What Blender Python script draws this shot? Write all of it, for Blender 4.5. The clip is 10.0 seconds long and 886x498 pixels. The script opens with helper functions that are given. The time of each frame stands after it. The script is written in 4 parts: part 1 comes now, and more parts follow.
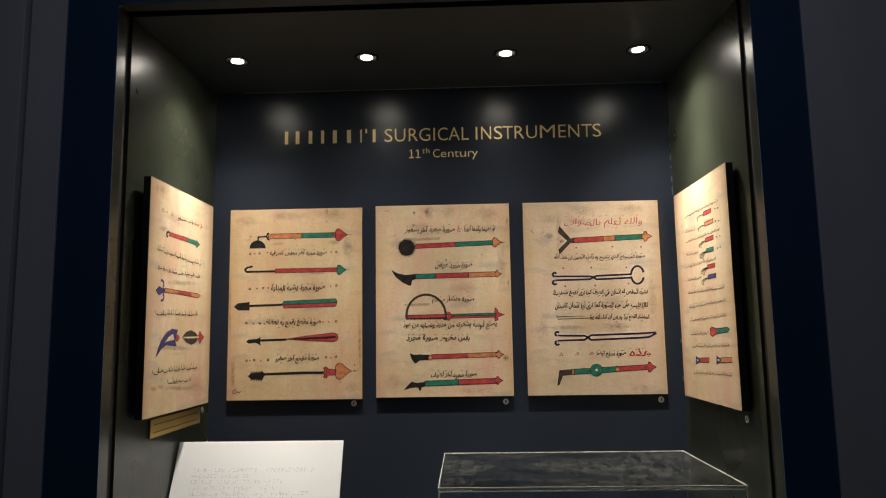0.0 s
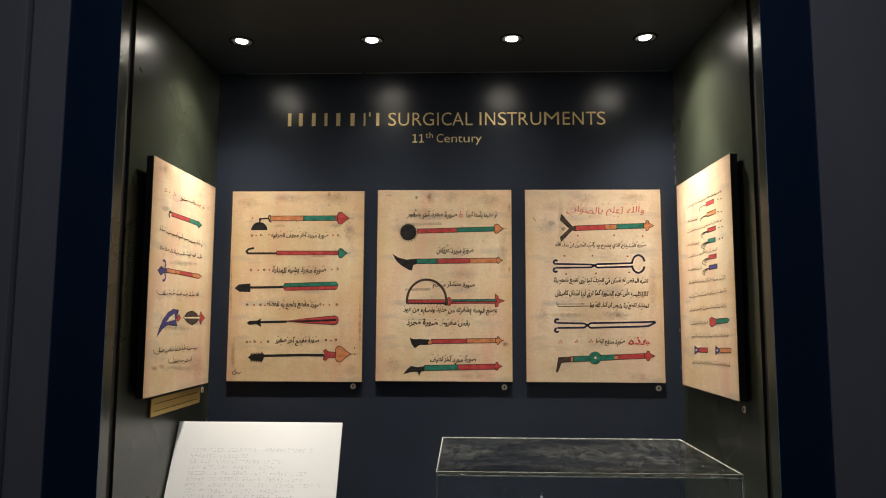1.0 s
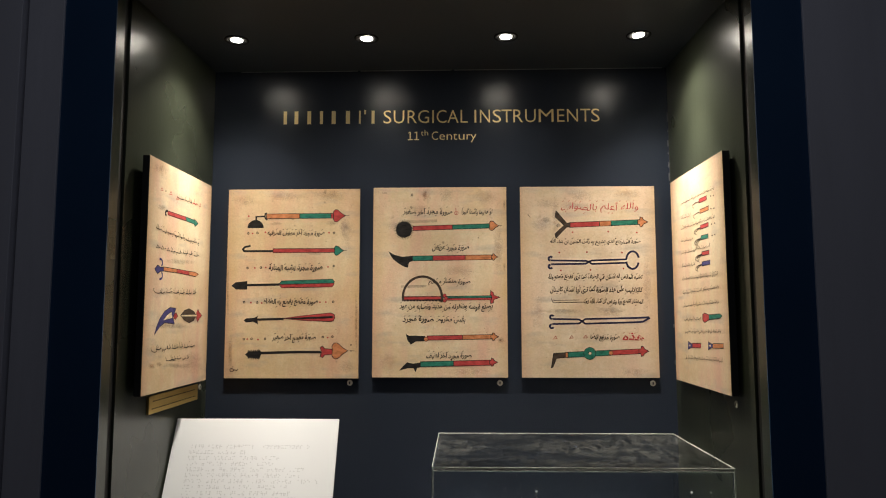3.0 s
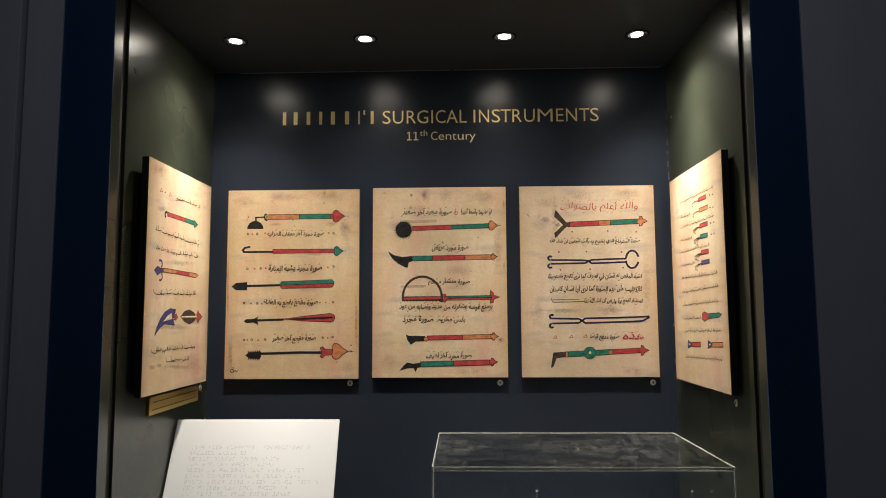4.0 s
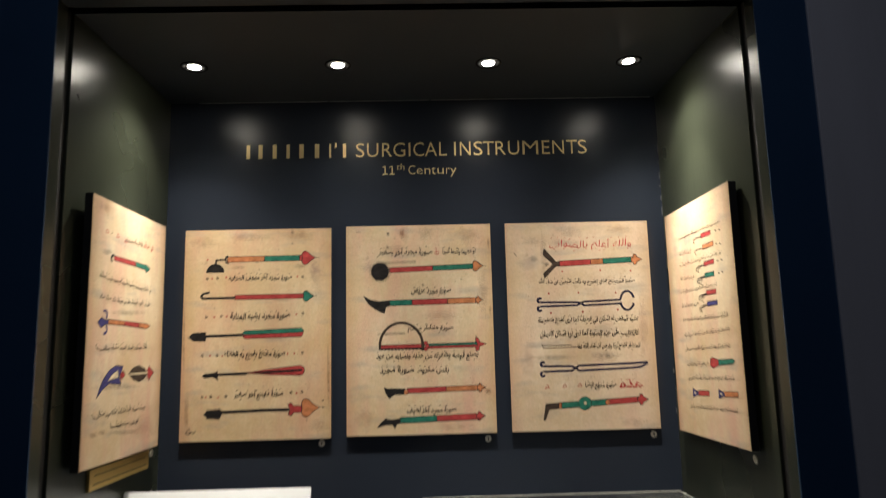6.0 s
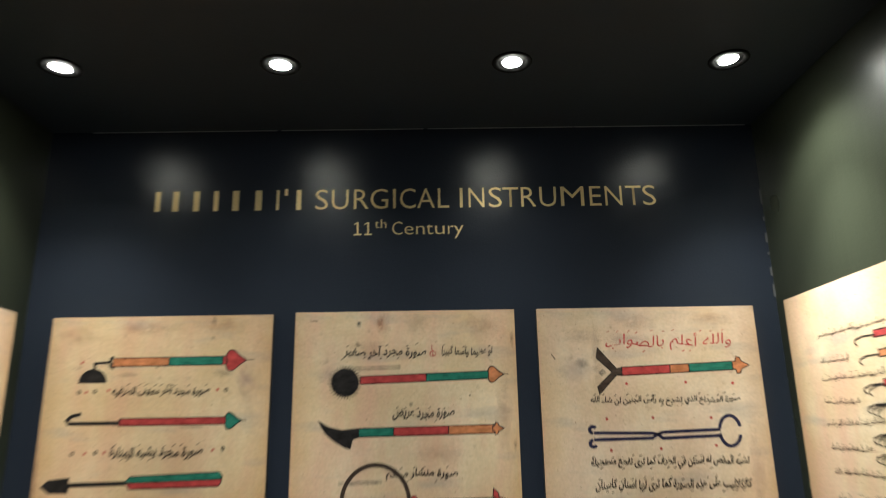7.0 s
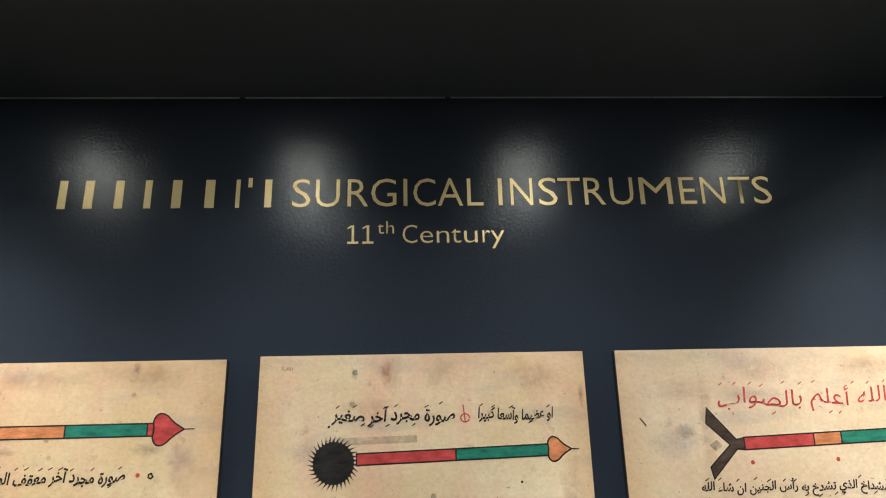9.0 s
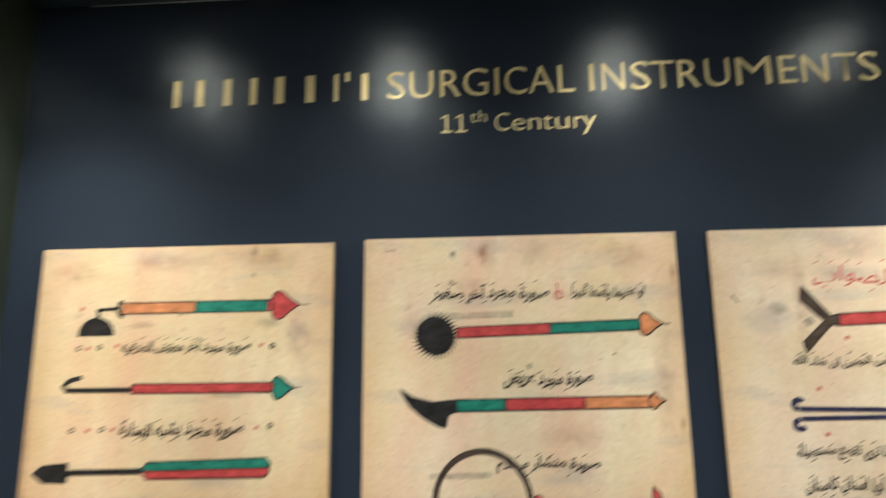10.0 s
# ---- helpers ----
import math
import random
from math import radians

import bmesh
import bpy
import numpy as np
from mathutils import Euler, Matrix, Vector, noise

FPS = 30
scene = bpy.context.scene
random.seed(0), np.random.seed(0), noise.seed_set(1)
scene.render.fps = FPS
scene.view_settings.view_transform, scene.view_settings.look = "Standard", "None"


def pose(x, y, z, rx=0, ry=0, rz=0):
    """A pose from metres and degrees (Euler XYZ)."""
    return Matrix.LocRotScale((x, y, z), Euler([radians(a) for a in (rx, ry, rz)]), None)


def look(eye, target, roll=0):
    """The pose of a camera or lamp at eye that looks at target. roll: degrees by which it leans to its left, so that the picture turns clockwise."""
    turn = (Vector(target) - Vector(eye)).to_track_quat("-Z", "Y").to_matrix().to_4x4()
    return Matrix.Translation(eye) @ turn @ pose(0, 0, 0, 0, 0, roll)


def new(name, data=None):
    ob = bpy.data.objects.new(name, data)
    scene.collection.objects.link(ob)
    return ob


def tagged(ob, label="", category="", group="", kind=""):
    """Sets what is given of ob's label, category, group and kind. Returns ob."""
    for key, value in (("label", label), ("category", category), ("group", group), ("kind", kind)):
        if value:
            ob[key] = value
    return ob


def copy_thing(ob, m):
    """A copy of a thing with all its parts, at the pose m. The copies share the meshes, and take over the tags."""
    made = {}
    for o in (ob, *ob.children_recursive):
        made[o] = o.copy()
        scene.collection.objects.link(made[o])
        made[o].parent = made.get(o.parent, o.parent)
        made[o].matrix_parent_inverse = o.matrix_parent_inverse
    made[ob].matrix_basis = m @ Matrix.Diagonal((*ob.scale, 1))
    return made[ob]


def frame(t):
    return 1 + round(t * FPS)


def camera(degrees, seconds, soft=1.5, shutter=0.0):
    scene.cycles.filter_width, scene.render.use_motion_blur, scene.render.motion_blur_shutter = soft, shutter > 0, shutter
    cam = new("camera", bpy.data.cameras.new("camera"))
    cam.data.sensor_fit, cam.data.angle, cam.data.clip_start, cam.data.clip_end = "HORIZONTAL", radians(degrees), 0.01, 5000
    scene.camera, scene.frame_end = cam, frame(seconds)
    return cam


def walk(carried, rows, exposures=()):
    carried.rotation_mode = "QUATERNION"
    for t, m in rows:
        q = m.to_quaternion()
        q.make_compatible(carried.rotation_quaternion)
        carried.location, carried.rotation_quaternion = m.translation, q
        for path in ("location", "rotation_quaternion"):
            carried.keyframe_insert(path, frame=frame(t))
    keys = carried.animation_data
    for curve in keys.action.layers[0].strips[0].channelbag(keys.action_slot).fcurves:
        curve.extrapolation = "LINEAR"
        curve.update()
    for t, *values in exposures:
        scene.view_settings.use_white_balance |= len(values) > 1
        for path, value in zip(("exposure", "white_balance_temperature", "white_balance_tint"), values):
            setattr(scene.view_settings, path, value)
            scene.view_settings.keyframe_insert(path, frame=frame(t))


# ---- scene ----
cam = camera(65.8, 10.0, soft=1.1, shutter=0.5)
PATH = [
    (0, (0.217, 0.433, 1.625), (0.152, 2.416, 1.873), -0.9),
    (0.5, (0.215, 0.427, 1.623), (0.139, 2.414, 1.841), 1.1),
    (1, (0.211, 0.432, 1.626), (0.149, 2.42, 1.83), 0.2),
    (1.5, (0.218, 0.429, 1.628), (0.163, 2.418, 1.831), -0.0),
    (2, (0.217, 0.426, 1.629), (0.165, 2.416, 1.817), -0.1),
    (2.5, (0.216, 0.424, 1.63), (0.162, 2.414, 1.819), 0.0),
    (4, (0.219, 0.422, 1.63), (0.161, 2.412, 1.819), -0.3),
    (4.5, (0.22, 0.428, 1.629), (0.176, 2.419, 1.812), -0.4),
    (5, (0.22, 0.435, 1.63), (0.188, 2.427, 1.799), -0.4),
    (5.2, (0.214, 0.437, 1.629), (0.191, 2.43, 1.793), -0.3),
    (6.3, (0.178, 0.663, 1.673), (0.241, 2.623, 2.067), -1.7),
    (6.5, (0.201, 0.771, 1.693), (0.188, 2.719, 2.146), 0.1),
    (6.6, (0.205, 0.824, 1.705), (0.13, 2.767, 2.174), 1.3),
    (6.8, (0.206, 0.922, 1.737), (0.193, 2.86, 2.232), 0.2),
    (7, (0.21, 1.011, 1.75), (0.231, 2.942, 2.27), -1.0),
    (7.2, (0.186, 1.095, 1.756), (0.278, 2.998, 2.363), -1.5),
    (7.5, (0.151, 1.177, 1.78), (0.326, 3.065, 2.417), -1.2),
    (7.8, (0.142, 1.257, 1.788), (0.316, 3.129, 2.47), -2.0),
    (8, (0.144, 1.278, 1.801), (0.258, 3.161, 2.465), -0.3),
    (8.5, (0.16, 1.302, 1.808), (0.252, 3.195, 2.448), -1.2),
    (9, (0.16, 1.302, 1.807), (0.244, 3.201, 2.428), -1.4),
    (9.5, (0.16, 1.299, 1.799), (0.221, 3.202, 2.409), -1.5),
    (9.8, (0.148, 1.297, 1.783), (0.15, 3.242, 2.251), -1.0),
    (10, (0.141, 1.286, 1.766), (0.003, 3.239, 2.172), -0.6),
]
EXPOSURES = [(0.0, -0.38, 6500, 10), (0.6, -0.2, 6500, 10), (5.2, -0.2, 6500, 10), (6.3, -0.3, 6400, 8), (7.0, -0.4, 6000, 3),
             (7.5, 0.05, 5450, 2), (8.0, 0.15, 5800, 4), (9.5, 0.15, 5800, 4), (10.0, 0.3, 5700, 1)]
walk(cam, [(t, look(eye, target, roll)) for t, eye, target, roll in PATH], EXPOSURES)

# ---- light ----
world = bpy.data.worlds.new("world")
world.use_nodes = True
world.node_tree.nodes["Background"].inputs[0].default_value = (0.02, 0.025, 0.035, 1)
world.node_tree.nodes["Background"].inputs[1].default_value = 0.2
scene.world = world

LAMP_Y, LAMP_Z, LAMP_XS = 1.756, 2.185, (-0.240, 0.025, 0.306, 0.571)
SPOT_WATTS = ((4.0, 12.0, 27.0), (5.0, 7.2, 23.5), (5.0, 7.2, 23.0), (4.0, 14.5, 33.0))   # spill, beam and core of each lamp
LAMP_AIMS = (6.5, 0.0, 0.0, -13.5)   # the outer lamps are swivelled towards the side walls
for lamp_x, watts, aim in zip(LAMP_XS, SPOT_WATTS, LAMP_AIMS):
    for power, cone, blend in zip(watts, (134, 108 if aim else 96, 58), (1.0, 0.8 if aim else 1.0, 1.0)):
        data = bpy.data.lights.new("downlight_beam", "SPOT")
        data.energy, data.color = power, (1.0, 0.94, 0.82)
        data.spot_size, data.spot_blend, data.shadow_soft_size = radians(cone), blend, 0.010
        new("downlight_beam", data).matrix_world = pose(lamp_x, LAMP_Y, LAMP_Z - 0.004, 0, aim, 0)
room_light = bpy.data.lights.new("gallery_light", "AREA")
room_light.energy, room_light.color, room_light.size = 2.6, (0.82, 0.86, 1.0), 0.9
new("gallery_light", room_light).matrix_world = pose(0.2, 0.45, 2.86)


# ---- materials ----
def node_material(name, rough=0.5, metal=0.0, specular=0.5):
    m = bpy.data.materials.new(name)
    m.use_nodes = True
    b = m.node_tree.nodes["Principled BSDF"]
    b.inputs["Roughness"].default_value = rough
    b.inputs["Metallic"].default_value = metal
    b.inputs["Specular IOR Level"].default_value = specular
    return m, m.node_tree.nodes, m.node_tree.links, b


def noise_node(nodes, links, scale, detail=4.0, rough=0.55, stretch=(1, 1, 1)):
    tc, mp, n = nodes.new("ShaderNodeTexCoord"), nodes.new("ShaderNodeMapping"), nodes.new("ShaderNodeTexNoise")
    mp.inputs["Scale"].default_value = stretch
    n.inputs["Scale"].default_value, n.inputs["Detail"].default_value, n.inputs["Roughness"].default_value = scale, detail, rough
    links.new(tc.outputs["Object"], mp.inputs[0])
    links.new(mp.outputs[0], n.inputs["Vector"])
    return n


def ramp_node(nodes, links, source, low, high, a=(0, 0, 0, 1), b=(1, 1, 1, 1)):
    r = nodes.new("ShaderNodeValToRGB")
    r.color_ramp.elements[0].position, r.color_ramp.elements[1].position = low, high
    r.color_ramp.elements[0].color, r.color_ramp.elements[1].color = a, b
    links.new(source, r.inputs[0])
    return r


def mix_node(nodes, links, factor, a, b, blend="MIX"):
    """Mixes two colours; each of factor, a and b is a value or a socket."""
    m = nodes.new("ShaderNodeMix")
    m.data_type, m.blend_type = "RGBA", blend
    for slot, v in ((m.inputs[0], factor), (m.inputs[6], a), (m.inputs[7], b)):
        if isinstance(v, (int, float)):
            slot.default_value = v
        elif isinstance(v, tuple):
            slot.default_value = (*v, 1) if len(v) == 3 else v
        else:
            links.new(v, slot)
    return m.outputs[2]


def bump_node(nodes, links, bsdf, source, strength, distance):
    bp = nodes.new("ShaderNodeBump")
    bp.inputs["Strength"].default_value, bp.inputs["Distance"].default_value = strength, distance
    links.new(source, bp.inputs["Height"])
    links.new(bp.outputs[0], bsdf.inputs["Normal"])


def surface(name, color, rough=0.5, metal=0.0, vary=0.25, scale=40.0, bump=0.0, bump_scale=300.0, distance=0.001,
            specular=0.5, stretch=(1, 1, 1), runs=0.0):
    """Paint, metal or plastic with variation at two scales and a fine relief."""
    m, nodes, links, b = node_material(name, rough, metal, specular)
    big, fine = noise_node(nodes, links, scale * 0.12, 3, 0.5, stretch), noise_node(nodes, links, scale, 5, 0.6, stretch)
    dark, light = tuple(c * (1 - vary) for c in color), tuple(min(1, c * (1 + vary)) for c in color)
    first = mix_node(nodes, links, big.outputs["Fac"], dark, light)
    links.new(mix_node(nodes, links, ramp_node(nodes, links, fine.outputs["Fac"], 0.3, 0.8).outputs[0], first, color), b.inputs["Base Color"])
    r = ramp_node(nodes, links, big.outputs["Fac"], 0.0, 1.0, (rough * 0.88,) * 3 + (1,), (min(1, rough * 1.12),) * 3 + (1,))
    links.new(r.outputs[0], b.inputs["Roughness"])
    if bump:
        height = noise_node(nodes, links, bump_scale, 3, 0.6).outputs["Fac"]
        if runs:   # vertical brush runs
            height = mix_node(nodes, links, runs, height, noise_node(nodes, links, 55.0, 4, 0.6, (1, 1, 0.05)).outputs["Fac"])
        bump_node(nodes, links, b, height, bump, distance)
    return m


def parchment(name, tone, blush):
    """Aged paper print: cloudy yellowing, pink blushes, brown rim wear, grey smudges, specks and fibres."""
    m, nodes, links, b = node_material(name, 0.42, 0.0, 0.35)
    cloud = noise_node(nodes, links, 9.0, 5, 0.6)
    col = mix_node(nodes, links, ramp_node(nodes, links, cloud.outputs["Fac"], 0.34, 0.66).outputs[0], tuple(c * t for c, t in zip(tone, (0.80, 0.70, 0.56))), tone)
    mottle = noise_node(nodes, links, 75.0, 5, 0.65)
    col = mix_node(nodes, links, ramp_node(nodes, links, mottle.outputs["Fac"], 0.28, 0.60, (0.28, 0.28, 0.28, 1), (0, 0, 0, 1)).outputs[0], col, tuple(c * t for c, t in zip(tone, (0.80, 0.66, 0.50))))
    wash = noise_node(nodes, links, 10.0, 5, 0.62, (1.7, 1, 0.5))
    col = mix_node(nodes, links, ramp_node(nodes, links, wash.outputs["Fac"], 0.45, 0.70).outputs[0], col, blush)
    ghost = noise_node(nodes, links, 26.0, 3, 0.5, (0.45, 1, 1.7))
    gfac = ramp_node(nodes, links, ghost.outputs["Fac"], 0.56, 0.74, (0, 0, 0, 1), (0.45, 0.45, 0.45, 1))
    col = mix_node(nodes, links, gfac.outputs[0], col, (0.36, 0.33, 0.30))
    smudge = noise_node(nodes, links, 55.0, 4, 0.7)
    sfac = ramp_node(nodes, links, smudge.outputs["Fac"], 0.63, 0.76, (0, 0, 0, 1), (0.5, 0.5, 0.5, 1))
    col = mix_node(nodes, links, sfac.outputs[0], col, (0.30, 0.20, 0.12))
    # brown wear along the rim of the sheet
    tc, sep = nodes.new("ShaderNodeTexCoord"), nodes.new("ShaderNodeSeparateXYZ")
    links.new(tc.outputs["Object"], sep.inputs[0])
    ax = nodes.new("ShaderNodeMath")
    ax.operation = "ABSOLUTE"
    links.new(sep.outputs["X"], ax.inputs[0])
    wob = nodes.new("ShaderNodeMath")
    wob.operation, wob.inputs[1].default_value = "MULTIPLY_ADD", 0.035
    links.new(cloud.outputs["Fac"], wob.inputs[0])
    links.new(ax.outputs[0], wob.inputs[2])
    rim = ramp_node(nodes, links, wob.outputs[0], 0.138, 0.172, (0, 0, 0, 1), (0.55, 0.55, 0.55, 1))
    col = mix_node(nodes, links, rim.outputs[0], col, (0.50, 0.27, 0.12))
    fibre = noise_node(nodes, links, 300.0, 4, 0.7, (0.9, 1, 1.1))
    col = mix_node(nodes, links, 0.17, col, ramp_node(nodes, links, fibre.outputs["Fac"], 0.3, 0.7).outputs[0], "MULTIPLY")
    speck = noise_node(nodes, links, 240.0, 2, 0.5)
    kfac = ramp_node(nodes, links, speck.outputs["Fac"], 0.71, 0.75, (0, 0, 0, 1), (0.6, 0.6, 0.6, 1))
    col = mix_node(nodes, links, kfac.outputs[0], col, (0.16, 0.07, 0.04))
    links.new(col, b.inputs["Base Color"])
    bump_node(nodes, links, b, fibre.outputs["Fac"], 0.12, 0.0004)
    return m


def acrylic(name, dust):
    """Clear acrylic; dust: how much of a greasy, wiped film lies on it."""
    m, nodes, links, b = node_material(name, 0.02)
    b.inputs["Transmission Weight"].default_value, b.inputs["IOR"].default_value = 1.0, 1.49
    b.inputs["Base Color"].default_value = (0.97, 0.985, 0.98, 1)
    if dust:
        film = nodes.new("ShaderNodeBsdfDiffuse")
        film.inputs[0].default_value = (0.50, 0.49, 0.43, 1)
        wipe = noise_node(nodes, links, 42.0, 14, 0.84, (1.5, 0.6, 1))
        wipe.inputs["Distortion"].default_value = 1.3
        grain = noise_node(nodes, links, 320.0, 3, 0.7, (1, 0.35, 1))
        streak = ramp_node(nodes, links, wipe.outputs["Fac"], 0.46, 0.64, (0.002, 0.002, 0.002, 1), (dust, dust, dust, 1))
        patch = noise_node(nodes, links, 7.0, 3, 0.6, (0.7, 1.3, 1))
        f1 = nodes.new("ShaderNodeMath")
        f1.operation = "MULTIPLY"
        links.new(streak.outputs[0], f1.inputs[0])
        links.new(ramp_node(nodes, links, patch.outputs["Fac"], 0.36, 0.62, (0.12, 0.12, 0.12, 1)).outputs[0], f1.inputs[1])
        f2 = mix_node(nodes, links, 0.8, f1.outputs[0], ramp_node(nodes, links, grain.outputs["Fac"], 0.35, 0.75).outputs[0], "MULTIPLY")
        mx = nodes.new("ShaderNodeMixShader")
        links.new(f2, mx.inputs[0])
        links.new(b.outputs[0], mx.inputs[1])
        links.new(film.outputs[0], mx.inputs[2])
        links.new(mx.outputs[0], nodes["Material Output"].inputs[0])
    return m


def emitter(name, color, strength):
    m, nodes, links, b = node_material(name, 0.4)
    b.inputs["Emission Color"].default_value, b.inputs["Emission Strength"].default_value = (*color, 1), strength
    return m


PAINT = surface("satin_navy_paint", (0.025, 0.031, 0.045), 0.23, 0, 0.10, 30, 0.36, 340.0, 0.0010, 0.40)
SIDE_PAINT = surface("satin_charcoal_paint", (0.028, 0.032, 0.021), 0.28, 0, 0.14, 30, 0.30, 300.0, 0.0012, 0.65, (1, 1, 1), 0.55)
CEILING_PAINT = surface("dark_ceiling_paint", (0.037, 0.046, 0.057), 0.50, 0, 0.2, 30, 0.25, 240.0, 0.001, 0.35)
FRAME_BLUE = surface("deep_blue_laminate", (0.028, 0.080, 0.175), 0.45, 0, 0.2, 40, 0.1, 400.0, 0.0004)
GREY_PANEL = surface("grey_wall_panel", (0.60, 0.60, 0.66), 0.55, 0, 0.30, 60, 0.15, 300.0, 0.0005, 0.4, (1, 1, 0.12))
DARK_GAP = surface("black_gap", (0.004, 0.004, 0.004), 0.9, specular=0.02)
RUBBER = surface("black_rubber_seal", (0.008, 0.008, 0.008), 0.7)
CAULK_HIGHLIGHT = surface("pale_caulk_highlight", (0.34, 0.34, 0.34), 0.5, 0, 0.5, 60)
ROOM_DARK = surface("gallery_dark_paint", (0.05, 0.05, 0.06), 0.7, 0, 0.2, 20)
FLOOR_DARK = surface("gallery_carpet", (0.04, 0.035, 0.035), 0.95, 0, 0.3, 200, 0.5, 500.0)
GOLD = surface("satin_gold_vinyl", (0.80, 0.65, 0.34), 0.50, 0.75, 0.10, 60, 0.15, 330.0, 0.0006)
BRASS = surface("brass_plaque", (0.74, 0.52, 0.18), 0.33, 0.3, 0.15, 80)
BOARD_EDGE = surface("black_board_edge", (0.010, 0.010, 0.011), 0.6, 0, 0.3, 60)
BLACK_METAL = surface("black_fitting", (0.008, 0.008, 0.008), 0.75, 0.0, 0.2, 60, specular=0.12)
STEEL = surface("brushed_steel", (0.6, 0.6, 0.6), 0.25, 1.0, 0.1, 90)
WHITE_PLATE = surface("white_plate", (0.76, 0.76, 0.77), 0.32, 0, 0.015, 30, 0.03, 200.0, 0.0003)
DOT_WHITE = surface("raised_dot", (0.50, 0.49, 0.50), 0.4, 0, 0.05, 60)
CLEAR = acrylic("clear_acrylic", 0.0)
DUSTY = acrylic("dusty_acrylic", 0.19)
# frosted edge; the light it catches is part of this pale colour
LIT_CUT_EDGE = surface("frosted_lit_acrylic_edge", (0.46, 0.47, 0.42), 0.14, 0, 0.6, 25)
PAPERS = [parchment("parchment_" + n, t, p) for n, t, p in (
    ("amber", (0.78, 0.63, 0.42), (0.66, 0.40, 0.26)), ("straw", (0.80, 0.665, 0.475), (0.70, 0.43, 0.31)),
    ("sand", (0.79, 0.67, 0.515), (0.68, 0.49, 0.36)))]


def soaked(name, color, most):
    """A stain soaked into paper: patchy, part transparent, thinner where the mesh's fade runs out."""
    m = surface(name, color, 0.7, 0, 0.3, 120, 0.0, 300.0, 0.001, 0.1)
    nodes, links = m.node_tree.nodes, m.node_tree.links
    clear, mx = nodes.new("ShaderNodeBsdfTransparent"), nodes.new("ShaderNodeMixShader")
    patch = ramp_node(nodes, links, noise_node(nodes, links, 85.0, 5, 0.65).outputs["Fac"], 0.36, 0.72, (most * 0.25,) * 3 + (1,), (most,) * 3 + (1,))
    fade, thin = nodes.new("ShaderNodeAttribute"), nodes.new("ShaderNodeMath")
    fade.attribute_name, thin.operation = "fade", "MULTIPLY"
    links.new(patch.outputs[0], thin.inputs[0])
    links.new(fade.outputs["Fac"], thin.inputs[1])
    links.new(thin.outputs[0], mx.inputs[0])
    links.new(clear.outputs[0], mx.inputs[1])
    links.new(nodes["Principled BSDF"].outputs[0], mx.inputs[2])
    links.new(mx.outputs[0], nodes["Material Output"].inputs[0])
    return m


def wash_ink(name, color):
    """Hand-brushed ink: uneven pigment, paler where the brush ran dry."""
    m, nodes, links, b = node_material(name, 0.6, 0.0, 0.15)
    pool, dry = noise_node(nodes, links, 130.0, 5, 0.65, (0.5, 1, 1.3)), noise_node(nodes, links, 520.0, 3, 0.7, (0.4, 1, 1.5))
    pale = tuple(min(1.0, c * 1.25 + 0.012) for c in color)
    col = mix_node(nodes, links, ramp_node(nodes, links, pool.outputs["Fac"], 0.34, 0.66).outputs[0], tuple(c * 0.62 for c in color), pale)
    col = mix_node(nodes, links, ramp_node(nodes, links, dry.outputs["Fac"], 0.58, 0.80, (0, 0, 0, 1), (0.22, 0.22, 0.22, 1)).outputs[0], col, tuple(0.6 * c + 0.10 for c in color))
    links.new(col, b.inputs["Base Color"])
    return m


INK = [wash_ink("ink_" + n, c) for n, c in (
    ("black", (0.011, 0.009, 0.009)), ("red", (0.43, 0.050, 0.048)), ("green", (0.020, 0.165, 0.115)),
    ("orange", (0.54, 0.20, 0.08)), ("navy", (0.020, 0.019, 0.055)), ("brown", (0.055, 0.035, 0.025)),
    ("paper", (0.72, 0.60, 0.40)), ("indigo", (0.050, 0.045, 0.170)))]
INK += [soaked("stain_grey", (0.26, 0.24, 0.21), 0.55), soaked("stain_rust", (0.50, 0.22, 0.09), 0.65),
        soaked("stain_blush", (0.62, 0.33, 0.22), 0.36), soaked("stain_violet", (0.42, 0.38, 0.45), 0.34)]
BLACK, RED, GREEN, ORANGE, NAVY, BROWN, BLANK, INDIGO, FADED, RUST, BLUSH, VIOLET = range(12)
BULB = emitter("lamp_lens", (1.0, 0.93, 0.80), 110.0)


# ---- building helpers ----
def part(name, bm, material, parent=None, label="", smooth=False):
    me = bpy.data.meshes.new(name)
    bm.to_mesh(me)
    bm.free()
    for m in material if isinstance(material, (list, tuple)) else [material]:
        me.materials.append(m)
    if smooth:
        me.shade_smooth()
    ob = new(name, me)
    if parent is not None:
        ob.parent = parent
    if label:
        ob["label"] = label
    return ob


def add_box(bm, x0, x1, y0, y1, z0, z1, bevel=0.0, segments=1):
    made = bmesh.ops.create_cube(bm, size=1.0, matrix=Matrix.Translation(((x0 + x1) / 2, (y0 + y1) / 2, (z0 + z1) / 2))
                                 @ Matrix.Diagonal((x1 - x0, y1 - y0, z1 - z0, 1)))
    if bevel:
        edges = {e for v in made["verts"] for e in v.link_edges}
        bmesh.ops.bevel(bm, geom=list(edges), offset=bevel, segments=segments, affect="EDGES", profile=0.5)
    return bm


def box(name, x0, x1, y0, y1, z0, z1, material, parent=None, bevel=0.0, label=""):
    return part(name, add_box(bmesh.new(), x0, x1, y0, y1, z0, z1, bevel, 2), material, parent, label)


def setting(ob, label, category):
    return tagged(ob, label, category, "", "structure")


